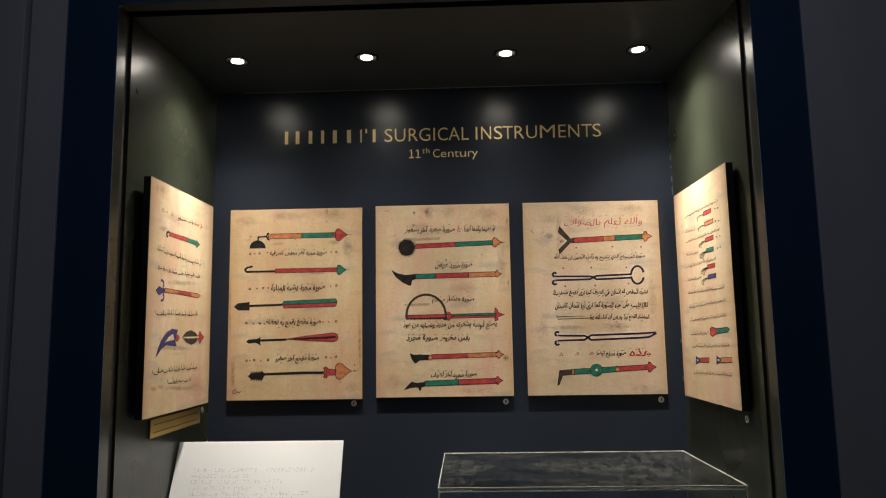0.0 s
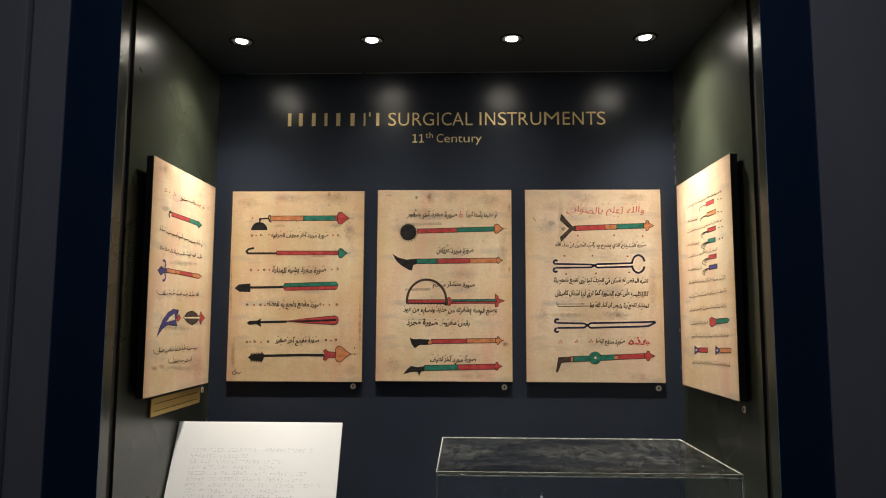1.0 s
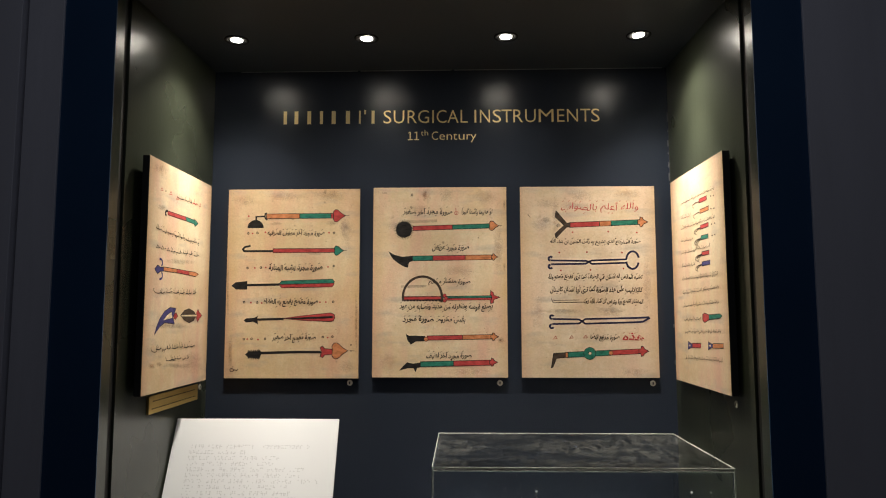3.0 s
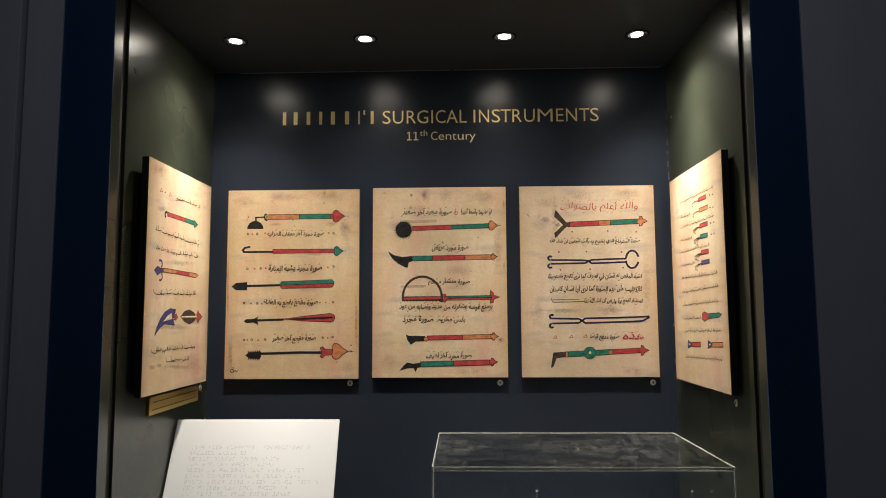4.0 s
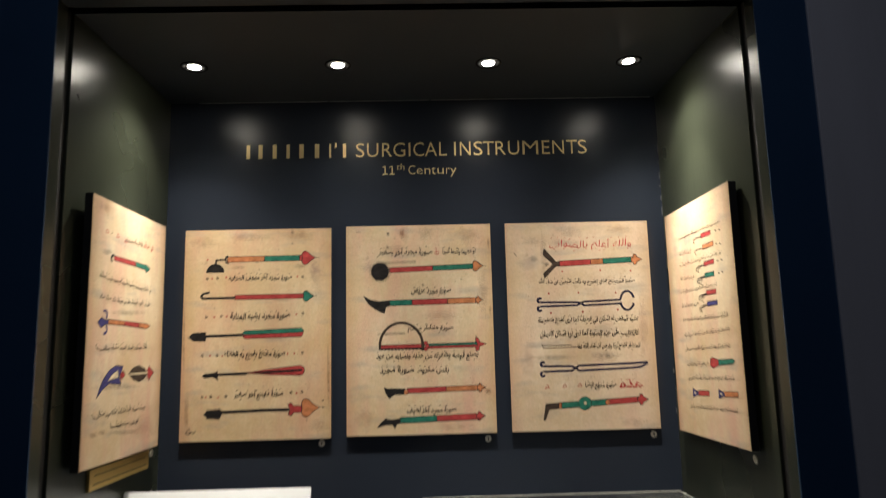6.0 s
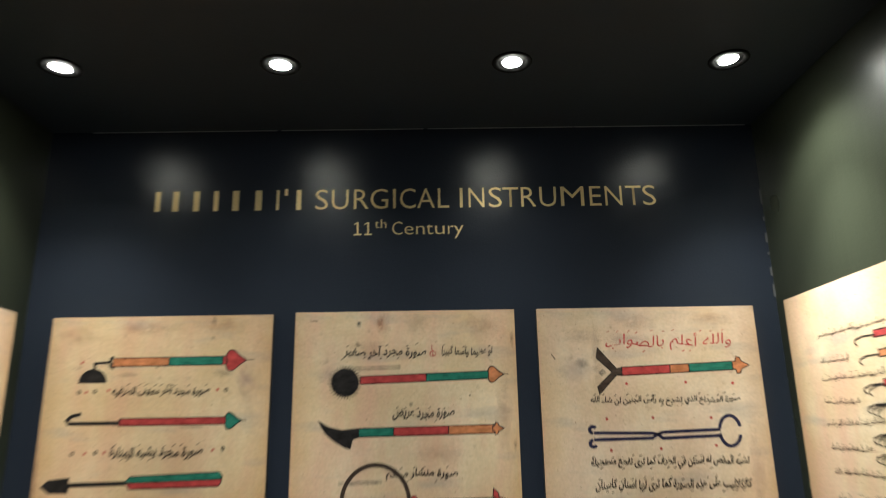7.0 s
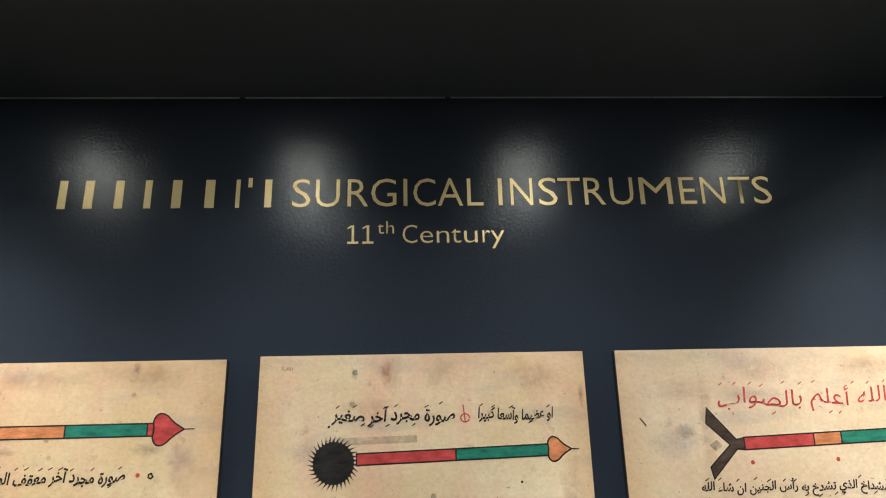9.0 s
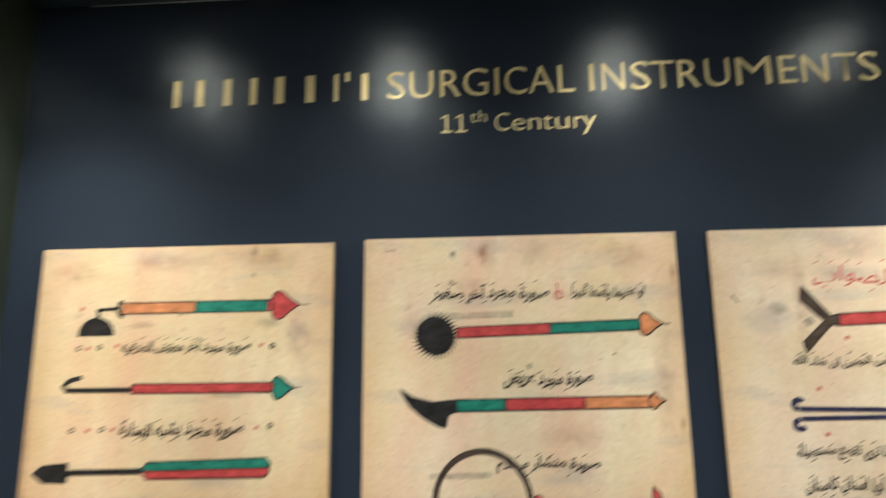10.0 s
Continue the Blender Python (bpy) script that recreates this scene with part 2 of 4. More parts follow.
def add_lathe(bm, profile, n=32, at=(0, 0, 0)):
    """A turned shape about z: profile of (radius, height)."""
    rings = []
    for r, z in profile:
        rings.append([bm.verts.new((at[0] + r * math.cos(2 * math.pi * i / n), at[1] + r * math.sin(2 * math.pi * i / n), at[2] + z)) for i in range(n)])
    for a, b in zip(rings, rings[1:]):
        for i in range(n):
            bm.faces.new((a[i], a[(i + 1) % n], b[(i + 1) % n], b[i]))
    return rings


# ---- the niche and the wall round it ----
LEFT, RIGHT, BACK, TOP, FRONT, DECK = -0.350, 0.680, 1.941, 2.185, 1.505, 1.190
G0, G1 = 1.533, 1.553
SPLAY = 0.0065   # the side walls open slightly towards the front


def wall_x(side, y):
    x, out = (LEFT, -1) if side == "left" else (RIGHT, 1)
    return x + out * SPLAY * (BACK - y) / (BACK - FRONT)


setting(box("wall_back", LEFT - 0.05, RIGHT + 0.05, BACK, BACK + 0.05, DECK - 0.05, TOP + 0.05, PAINT), "dark satin navy back wall of the display niche", "wall")


def side_wall(name, side, out):
    bm = bmesh.new()
    for y0, y1, inset in ((FRONT + 0.002, G0, 0.0), (G0, G1, 0.010), (G1, BACK, 0.0)):
        xs = sorted((out * inset, out * 0.05))
        add_box(bm, xs[0], xs[1], y0, y1, DECK - 0.05, TOP + 0.012)
    for v in bm.verts:
        v.co.x += wall_x(side, v.co.y)
    setting(part(name, bm, SIDE_PAINT), "dark satin side wall of the niche with a groove", "wall")
    xs = sorted((wall_x(side, G0) + out * 0.004, wall_x(side, G0) + out * 0.012))
    setting(box("trim", xs[0], xs[1], G0 + 0.0005, G1 - 0.0005, DECK, TOP + 0.002, RUBBER), "black rubber seal in the side groove", "seal")


side_wall("wall_left", "left", -1)
side_wall("wall_right", "right", 1)

bm = bmesh.new()
for y0, y1, up in ((FRONT + 0.002, G0, 0.0), (G0, G1, 0.010), (G1, BACK, 0.0)):
    add_box(bm, LEFT - 0.009, RIGHT + 0.009, y0, y1, TOP + up, TOP + 0.0118)
add_box(bm, LEFT - 0.05, RIGHT + 0.05, FRONT + 0.002, BACK + 0.05, TOP + 0.050, TOP + 0.09)
setting(part("ceiling_niche", bm, CEILING_PAINT), "dark painted niche ceiling with recessed lamps", "ceiling")
setting(box("floor_deck", LEFT - 0.05, RIGHT + 0.05, FRONT + 0.002, BACK + 0.05, DECK - 0.04, DECK, PAINT), "dark painted display deck of the niche", "deck")

# thin pale caulk line where ceiling and back wall meet, broken in places, the joint's highlight painted in
bm, rnd = bmesh.new(), random.Random(4)
x = LEFT + 0.06
while x < RIGHT - 0.02:
    w = rnd.uniform(0.03, 0.16)
    add_box(bm, x, min(x + w, RIGHT - 0.01), BACK - 0.0016, BACK - 0.0002, TOP - 0.0013, TOP - 0.0003)
    x += w + rnd.choice((0.0006, 0.001, 0.006))
setting(part("trim", bm, CAULK_HIGHLIGHT), "thin broken pale caulk line with the joint's highlight in its colour, under the ceiling", "caulk")
# chipped paint along the corner
bm = bmesh.new()
for z, h in ((2.06, 0.022), (2.035, 0.006), (2.003, 0.014), (1.985, 0.004), (1.955, 0.012), (1.925, 0.018), (1.60, 0.008), (1.52, 0.010)):
    add_box(bm, RIGHT - 0.0022 - rnd.uniform(0, 0.0008), RIGHT - 0.0003, BACK - 0.0016, BACK - 0.0003, z, z + h)
setting(part("trim", bm, surface("chipped_plaster", (0.10, 0.10, 0.10), 0.6)), "pale chipped paint along the niche corner", "chips")

# front frame and wall panels
J0, J1 = -0.443, 0.766
setting(box("trim", J0, wall_x("left", FRONT), FRONT, FRONT + 0.0018, 0.0, TOP + 0.10, FRAME_BLUE), "deep blue laminate jamb of the niche opening", "jamb")
setting(box("trim", wall_x("right", FRONT), J1, FRONT, FRONT + 0.0018, 0.0, TOP + 0.10, FRAME_BLUE), "deep blue laminate jamb of the niche opening", "jamb")
setting(box("trim", wall_x("left", FRONT) + 0.0005, wall_x("right", FRONT) - 0.0005, FRONT, FRONT + 0.0018, TOP + 0.0005, TOP + 0.10, FRAME_BLUE), "deep blue laminate header above the niche", "header")
setting(box("trim", wall_x("left", FRONT) + 0.0005, wall_x("right", FRONT) - 0.0005, FRONT, FRONT + 0.05, 0.0, DECK - 0.05, FRAME_BLUE), "deep blue laminate front below the niche", "plinth")
for name, x0, x1, z0, z1 in (("wall_panel_1", J0 - 0.060, J0, 0, TOP + 0.10), ("wall_panel_2", -2.2, J0 - 0.071, 0, TOP + 0.10),
                             ("wall_panel_3", J1, 2.5, 0, TOP + 0.10), ("wall_panel_4", -2.2, 2.5, TOP + 0.10, 2.9)):
    setting(box(name, x0, x1, FRONT - 0.004, FRONT + 0.05, z0, z1, GREY_PANEL, None, 0.001), "plain grey wall panel with vertical grain", "wall panel")
setting(box("trim", J0 - 0.073, J0 - 0.058, FRONT + 0.030, FRONT + 0.055, 0, TOP + 0.10, DARK_GAP), "black open joint between wall panels", "joint")
# the gallery behind the camera
setting(box("floor", -2.2, 2.5, -2.5, FRONT - 0.004, -0.05, 0.0, FLOOR_DARK), "dark carpeted gallery floor", "floor")
setting(box("ceiling", -2.2, 2.5, -2.5, FRONT - 0.004, 2.9, 2.95, ROOM_DARK), "dark gallery ceiling", "ceiling")
setting(box("wall_south", -2.2, 2.5, -2.55, -2.5, 0, 2.9, ROOM_DARK), "plain dark gallery wall", "wall")
setting(box("wall_west", -2.25, -2.2, -2.55, FRONT + 0.05, 0, 2.9, ROOM_DARK), "plain dark gallery wall", "wall")
setting(box("wall_east", 2.5, 2.55, -2.55, FRONT + 0.05, 0, 2.9, ROOM_DARK), "plain dark gallery wall", "wall")


# ---- recessed lamps ----
def downlight():
    root = new("downlight")
    tagged(root, "small recessed black downlight, lit, in the niche ceiling", "lamp", "lamps in the niche ceiling")
    bm = bmesh.new()
    add_lathe(bm, [(0.0165, 0.0), (0.0172, -0.0014), (0.0232, -0.0018), (0.0245, -0.0008), (0.0245, 0.0)], 40)
    part("trim_ring", bm, BLACK_METAL, root, "", True)
    bm = bmesh.new()
    add_lathe(bm, [(0.0165, 0.0), (0.0123, -0.0004), (0.0123, 0.0115)], 32)
    part("baffle", bm, BLACK_METAL, root, "", True)
    bm = bmesh.new()
    rings = add_lathe(bm, [(0.0119, -0.0008), (0.0092, -0.0021), (0.0042, -0.0027)], 32)
    bm.faces.new(rings[-1])
    part("lens", bm, BULB, root, "glowing white lamp lens", True)
    return root


first = downlight()
first.matrix_basis = pose(LAMP_XS[0], LAMP_Y, LAMP_Z)
lamps = [first] + [copy_thing(first, pose(lamp_x, LAMP_Y, LAMP_Z)) for lamp_x in LAMP_XS[1:]]
for lamp, aim in zip(lamps, LAMP_AIMS):
    for piece in lamp.children:
        if piece.name.startswith("lens"):
            piece.rotation_euler.y = radians(aim * 0.5)


# ---- lettering ----
FORMS = {c: (int(h, 16), n) for c, h, n in (t.split(":")[0:1] + [t.split(":")[1][:4], int(t.split(":")[1][4])] for t in (
    "ا:FE8D2 آ:FE812 أ:FE832 ب:FE8F4 ة:FE932 ت:FE954 ث:FE994 ج:FE9D4 ح:FEA14 خ:FEA54 د:FEA92 ذ:FEAB2 ر:FEAD2 ز:FEAF2 س:FEB14 "
    "ش:FEB54 ص:FEB94 ض:FEBD4 ط:FEC14 ظ:FEC54 ع:FEC94 غ:FECD4 ف:FED14 ق:FED54 ك:FED94 ل:FEDD4 م:FEE14 ن:FEE54 ه:FEE94 و:FEED2 "
    "ى:FEEF2 ي:FEF14 ء:FE801").split())}
FORMS["\u2020"] = (0xFEFB, 2)   # lam-alef


def shaped(words):
    """Arabic letters in their joined forms, in the order in which they stand from left to right."""
    words, out = words.replace("لا", "\u2020"), []
    for i, c in enumerate(words):
        if c not in FORMS:
            out.append(c)
            continue
        code, n = FORMS[c]
        before = i > 0 and FORMS.get(words[i - 1], (0, 0))[1] == 4 and n >= 2
        after = n == 4 and i + 1 < len(words) and FORMS.get(words[i + 1], (0, 0))[1] >= 2
        out.append(chr(code + (3 if before and after else 1 if before else 2 if after else 0)))
    return "".join(reversed(out))


def letter_mesh(words, weight=0.0, depth=0.0):
    cu = bpy.data.curves.new("lettering", "FONT")
    cu.body, cu.resolution_u, cu.offset, cu.extrude = words, 3, weight, depth
    ob = new("lettering", cu)
    bpy.context.view_layer.update()
    me = bpy.data.meshes.new_from_object(ob.evaluated_get(bpy.context.evaluated_depsgraph_get()))
    bpy.data.objects.remove(ob)
    bm = bmesh.new()
    bm.from_mesh(me)
    bpy.data.meshes.remove(me)
    return bm


def fitted(bm, x0, x1, z0, z1, place):
    """Scales flat lettering into a box and maps each (x, z) by place()."""
    xs, ys = [v.co.x for v in bm.verts], [v.co.y for v in bm.verts]
    a, b, c, d = min(xs), max(xs), min(ys), max(ys)
    for v in bm.verts:
        z = z0 + (v.co.y - c) / (d - c) * (z1 - z0)
        v.co = place(x0 + (v.co.x - a) / (b - a) * (x1 - x0), z, v.co.z)
    return bm


CAP = max(v.co.y for v in letter_mesh("H").verts)   # the height of a capital in the built-in font


def wall_word(letters, z, cap, parent, weight=0.0):
    """Vinyl letters on one base line, each one a part with its own left and right edge."""
    for c, x0, x1 in letters:
        bm = letter_mesh(c, weight)
        xs = [v.co.x for v in bm.verts]
        a, b = min(xs), max(xs)
        for v in bm.verts:
            v.co = Vector((x0 + (v.co.x - a) / (b - a) * (x1 - x0), BACK - 0.0006, z + v.co.y / CAP * cap))
        part("letter", bm, GOLD, parent)


title = tagged(new("wall_title"), "pale gold vinyl heading in capitals on the dark back wall", "lettering")
# the name: plain bars of letter size
for x0, x1 in ((-0.196, -0.176), (-0.172, -0.149), (-0.142, -0.120), (-0.112, -0.094), (-0.087, -0.063), (-0.062, -0.023), (-0.017, -0.013), (0.006, 0.024)):
    half, mid = min(0.0046, max(0.0020, (x1 - x0) * 0.19)), (x0 + x1) / 2
    box("bar", mid - half, mid + half, BACK - 0.0007, BACK - 0.0002, 2.0612, 2.0912, GOLD, title)
box("bar", -0.0052, -0.0012, BACK - 0.0007, BACK - 0.0002, 2.083, 2.093, GOLD, title)
wall_word((("S", 0.0387, 0.0570), ("U", 0.0622, 0.0862), ("R", 0.0938, 0.1147), ("G", 0.1174, 0.1427), ("I", 0.1498, 0.1537), ("C", 0.1597, 0.1822), ("A", 0.1842, 0.2096),
           ("L", 0.2140, 0.2302)), 2.0612, 0.0300, title, -0.005)
wall_word((("I", 0.2455, 0.2496), ("N", 0.2580, 0.2806), ("S", 0.2867, 0.3058), ("T", 0.3069, 0.3298), ("R", 0.3334, 0.3548), ("U", 0.3600, 0.3840), ("M", 0.3905, 0.4240),
           ("E", 0.4320, 0.4487), ("N", 0.4543, 0.4788), ("T", 0.4841, 0.5069), ("S", 0.5085, 0.5275)), 2.0612, 0.0300, title, -0.005)
century = tagged(new("wall_subtitle"), "small gold vinyl line under the heading on the wall", "lettering")
for x0 in (0.0944, 0.1092):
    zb = 2.0222
    bm = add_box(bmesh.new(), x0 + 0.0042, x0 + 0.0066, BACK - 0.0007, BACK - 0.0002, zb + 0.0021, zb + 0.0190)
    add_box(bm, x0, x0 + 0.0108, BACK - 0.0007, BACK - 0.0002, zb, zb + 0.0021)
    flag = [bm.verts.new((x0 + dx, BACK - 0.0007, zb + dz)) for dx, dz in ((0.0002, 0.0150), (0.0042, 0.0172), (0.0042, 0.0190), (0.0002, 0.0168))]
    bm.faces.new(flag)
    part("number", bm, GOLD, century)
wall_word((("t", 0.1240, 0.1302), ("h", 0.1326, 0.1403)), 2.0324, 0.0130, century, -0.008)
wall_word((("C", 0.1487, 0.1632), ("e", 0.1660, 0.1787), ("n", 0.1824, 0.1947), ("t", 0.1968, 0.2066), ("u", 0.2095, 0.2228), ("r", 0.2277, 0.2356), ("y", 0.2361, 0.2497)), 2.0222, 0.0192, century, -0.008)


# ---- printed boards ----
W, H = 0.297, 0.420


class Page:
    """A sheet with a drawing grid: four grid corners (top left, top right, bottom left, bottom right) span the sheet."""

    def __init__(self, corners):
        rows, rhs = [], []
        for (x, y), (u, v) in zip(corners, ((0, 0), (1, 0), (0, 1), (1, 1))):
            rows += [[x, y, 1, 0, 0, 0, -u * x, -u * y], [0, 0, 0, x, y, 1, -v * x, -v * y]]
            rhs += [u, v]
        self.h = np.append(np.linalg.solve(np.array(rows, float), np.array(rhs, float)), 1).reshape(3, 3)
        self.count = 0
        self.clear()

    def clear(self):
        self.bm = bmesh.new()
        self.fade = self.bm.verts.layers.float.new("fade")

    def at(self, x, y):
        u, v, w = self.h @ (x, y, 1)
        return Vector(((u / w - 0.5) * W, (1 - v / w) * H))

    def poly(self, pts, ink, layer, fades=None):
        vs = [self.bm.verts.new((p.x, -0.0001 * layer, p.y)) for p in pts]
        for i, v in enumerate(vs):
            v[self.fade] = fades[i] if fades else 1.0
        f = self.bm.faces.new(vs)
        f.material_index = ink
        f.normal_update()
        if f.normal.y > 0:
            f.normal_flip()

    def fill(self, pts, ink, edge=0.0013, layer=1):
        p = [self.at(*q) for q in pts]
        self.count += 1
        layer += (self.count % 14) * 0.1
        self.poly(p, ink, layer)
        if edge:
            self.line(p, edge, BLACK, True, layer + 0.05)

    def line(self, p, width, ink, closed=False, layer=2):
        n, sides = len(p), []
        for i, q in enumerate(p):
            a = p[i - 1] if i or closed else q
            b = p[(i + 1) % n] if i + 1 < n or closed else q
            d1, d2 = (q - a), (b - q)
            d1, d2 = (d1.normalized() if d1.length > 1e-9 else d2.normalized()), (d2.normalized() if d2.length > 1e-9 else d1.normalized())
            t = (d1 + d2).normalized() if (d1 + d2).length > 1e-6 else d1
            nrm = Vector((-t.y, t.x)) * (width / 2 / max(0.5, abs(t.dot(d1))))
            sides.append((q + nrm, q - nrm))
        for i in range(n if closed else n - 1):
            j = (i + 1) % n
            self.poly([sides[i][0], sides[j][0], sides[j][1], sides[i][1]], ink, layer)

    def stroke(self, pts, width, ink=BLACK, closed=False, layer=2.6):
        self.line([self.at(*q) for q in pts], width, ink, closed, layer)

    def arc(self, x, y, rx, ry, a0, a1, width, ink=BLACK, n=18):
        self.stroke([(x + rx * math.cos(radians(a0 + (a1 - a0) * i / n)), y - ry * math.sin(radians(a0 + (a1 - a0) * i / n))) for i in range(n + 1)], width, ink)

    def disc(self, x, y, r, ink, edge=0.0, n=16, layer=1):
        self.fill([(x + r * math.cos(2 * math.pi * i / n), y + r * math.sin(2 * math.pi * i / n)) for i in range(n)], ink, edge, layer)

    def dots(self, spots, ink=RED, r=4.5):
        for x, y in spots:
            self.disc(x, y, r, ink, 0, 7)

    def rings(self, spots, r=5.0):
        for x, y in spots:
            self.stroke([(x + r * math.cos(a), y + r * math.sin(a)) for a in (0.3, 1.4, 2.6, 3.8, 5.0)], 0.0013, BLACK, True)

    def shaft(self, x0, y0, x1, y1, half, bands):
        """A painted handle in bands of (end as a share of the length, ink)."""
        s = 0.0
        for e, ink in bands:
            q = [(x0 + (x1 - x0) * k, y0 + (y1 - y0) * k) for k in (s, e)]
            self.fill([(q[0][0], q[0][1] - half), (q[1][0], q[1][1] - half), (q[1][0], q[1][1] + half), (q[0][0], q[0][1] + half)], ink)
            s = e

    @staticmethod
    def rounded(pts, sharp):
        """Corner cutting on a closed outline; the point numbered sharp keeps its corner."""
        for _ in range(2):
            out, keep = [], 0
            for i, (p, q) in enumerate(zip(pts, pts[1:] + pts[:1])):
                if i == sharp:
                    keep = len(out)
                    out.append(p)
                else:
                    out.append((p[0] * 0.75 + q[0] * 0.25, p[1] * 0.75 + q[1] * 0.25))
                if (i + 1) % len(pts) != sharp:
                    out.append((p[0] * 0.25 + q[0] * 0.75, p[1] * 0.25 + q[1] * 0.75))
            pts, sharp = out, keep
        return pts

    def heart(self, x, y, s, ink, spike=18):
        half = [(0.02, 0.10), (-0.04, 0.40), (0.18, 0.72), (0.55, 0.66), (0.88, 0.30)]
        outline = [(x + u * s, y - v * s) for u, v in half] + [(x + 1.38 * s, y)] + [(x + u * s, y + v * s) for u, v in reversed(half)]
        self.fill(self.rounded(outline, len(half)), ink, 0.0014)
        self.stroke([(x + 1.3 * s, y), (x + 1.35 * s + spike, y)], 0.0009)

    def bud(self, x, y, s, ink):
        """A small three-lobed tip."""
        self.fill([(x, y - 0.3 * s), (x + 0.25 * s, y - 0.32 * s), (x + 0.35 * s, y - 0.7 * s), (x + 0.65 * s, y - 0.62 * s), (x + 0.75 * s, y - 0.34 * s), (x + 1.4 * s, y),
                   (x + 0.75 * s, y + 0.34 * s), (x + 0.65 * s, y + 0.62 * s), (x + 0.35 * s, y + 0.7 * s), (x + 0.25 * s, y + 0.32 * s), (x, y + 0.3 * s)], ink, 0.0014)

    def bars(self, x0, y0, x1, y1, count, h, ink=BLACK, seed=1, width=0.0011):
        """Writing that cannot be read: words of short plain bars, flat ones on the line, upright ones over it, dots round it."""
        r, k = random.Random(seed), 0.0

        def at(u, up):
            return (x0 + (x1 - x0) * u, y0 + (y1 - y0) * u - up * h)

        while k < 1.0:
            e = min(1.0, k + r.uniform(0.55, 1.0) / count)
            base = r.uniform(-0.10, 0.10)
            self.stroke([at(k, base), at((k + e) / 2, base - 0.08), at(e, base + 0.10)], width * r.uniform(0.9, 1.3), ink)
            n = r.randint(3, 5)
            for i in range(n):
                u = k + (e - k) * (i + r.uniform(0.1, 0.9)) / n
                kind = r.random()
                if kind < 0.62:
                    self.stroke([at(u, base), at(u + 0.012 * r.uniform(-1, 1), base + r.uniform(0.28, 0.75))], width * r.uniform(0.7, 1.1), ink)
                elif kind < 0.8:
                    self.stroke([at(u, base), at(u - 0.02, base - r.uniform(0.25, 0.45))], width * 0.9, ink)
                else:
                    v = r.choice((-0.35, 0.6))
                    self.stroke([at(u, v), at(u + 0.012, v + 0.06)], width, ink)
            k = e + r.uniform(0.06, 0.16) / count

    def stain(self, x, y, rx, ry, ink=FADED, seed=1):
        """A soft blot: full in the middle, gone at its uneven rim."""
        r, n = random.Random(seed), 22
        reach = [r.uniform(0.75, 1.1) for i in range(n)]
        ways = [(math.cos(2 * math.pi * i / n), math.sin(2 * math.pi * i / n)) for i in range(n)]
        self.count += 1
        layer = 0.3 + (self.count % 14) * 0.05
        mid = self.at(x, y)

        def kept(p):
            return Vector((min(max(p.x, -W / 2 + 0.001), W / 2 - 0.001), min(max(p.y, 0.001), H - 0.001)))

        inner = [kept(self.at(x + 0.45 * rx * q * c, y + 0.45 * ry * q * d)) for q, (c, d) in zip(reach, ways)]
        outer = [kept(self.at(x + 1.15 * rx * q * c, y + 1.15 * ry * q * d)) for q, (c, d) in zip(reach, ways)]
        for i in range(n):
            j = (i + 1) % n
            self.poly([mid, inner[i], inner[j]], ink, layer, (1.0, 0.75, 0.75))
            self.poly([inner[i], outer[i], outer[j], inner[j]], ink, layer, (0.75, 0.0, 0.0, 0.75))

    def take(self, name, board, label="", kind=""):
        """Closes the drawing made so far as one part of the board."""
        ob = tagged(part(name, self.bm, INK, board["face"], label), kind=kind)
        ob.location.y = board["skin"]
        self.clear()
        return ob

    def words(self, text, x0, x1, y0, y1, board, ink=BLACK, weight=0.026, name="text_line"):
        """A handwritten line: joined letters on a wavering base line, with vowel strokes above and below."""
        r = random.Random(len(text) * 7 + int(x0))
        ph, h = r.uniform(0, 6), y1 - y0

        def place(x, y, d):
            w = y + 0.07 * h * math.sin(x * 0.045 + ph) + 0.03 * h * math.sin(x * 0.19 + 2 * ph)
            q = self.at(x - 0.10 * (y - y1), w)
            return Vector((q.x, board["skin"] - 0.00025, q.y))

        bm = fitted(letter_mesh(shaped(text), weight), x0, x1, y1, y0, place)
        part(name, bm, INK[ink], board["face"])
        x = x0 + r.uniform(4, 14)
        while x < x1 - 8:
            y = y0 + r.uniform(-4, 3) if r.random() < 0.7 else y1 + r.uniform(-3, 3)
            self.stroke([(x, y + 2.5), (x + r.uniform(6, 9), y - 2.5)], 0.0009, ink)
            x += r.uniform(16, 40)
        self.take("vowel_strokes", board, "", "stuff")


def printed_board(label, paper, thick):
    root = tagged(new("display_board"), label, "display board", "manuscript boards in the niche")
    deep = min(thick, 0.013)
    part("board", add_box(bmesh.new(), -W / 2, W / 2, -thick + 0.0006, deep - thick, 0, H, 0.0008), BOARD_EDGE, root, "black-edged board")
    if thick > deep:   # hung off the wall on two battens
        for z in (0.06, H - 0.10):
            part("batten", add_box(bmesh.new(), -W / 2 + 0.03, W / 2 - 0.03, deep - thick + 0.0002, 0, z, z + 0.04, 0.001), BOARD_EDGE, root)
    sheet = part("print", add_box(bmesh.new(), -W / 2 + 0.0004, W / 2 - 0.0004, -thick, -thick + 0.0005, 0.0004, H - 0.0004), paper, root, "aged yellow manuscript print")
    return {"root": root, "face": sheet, "skin": -thick}


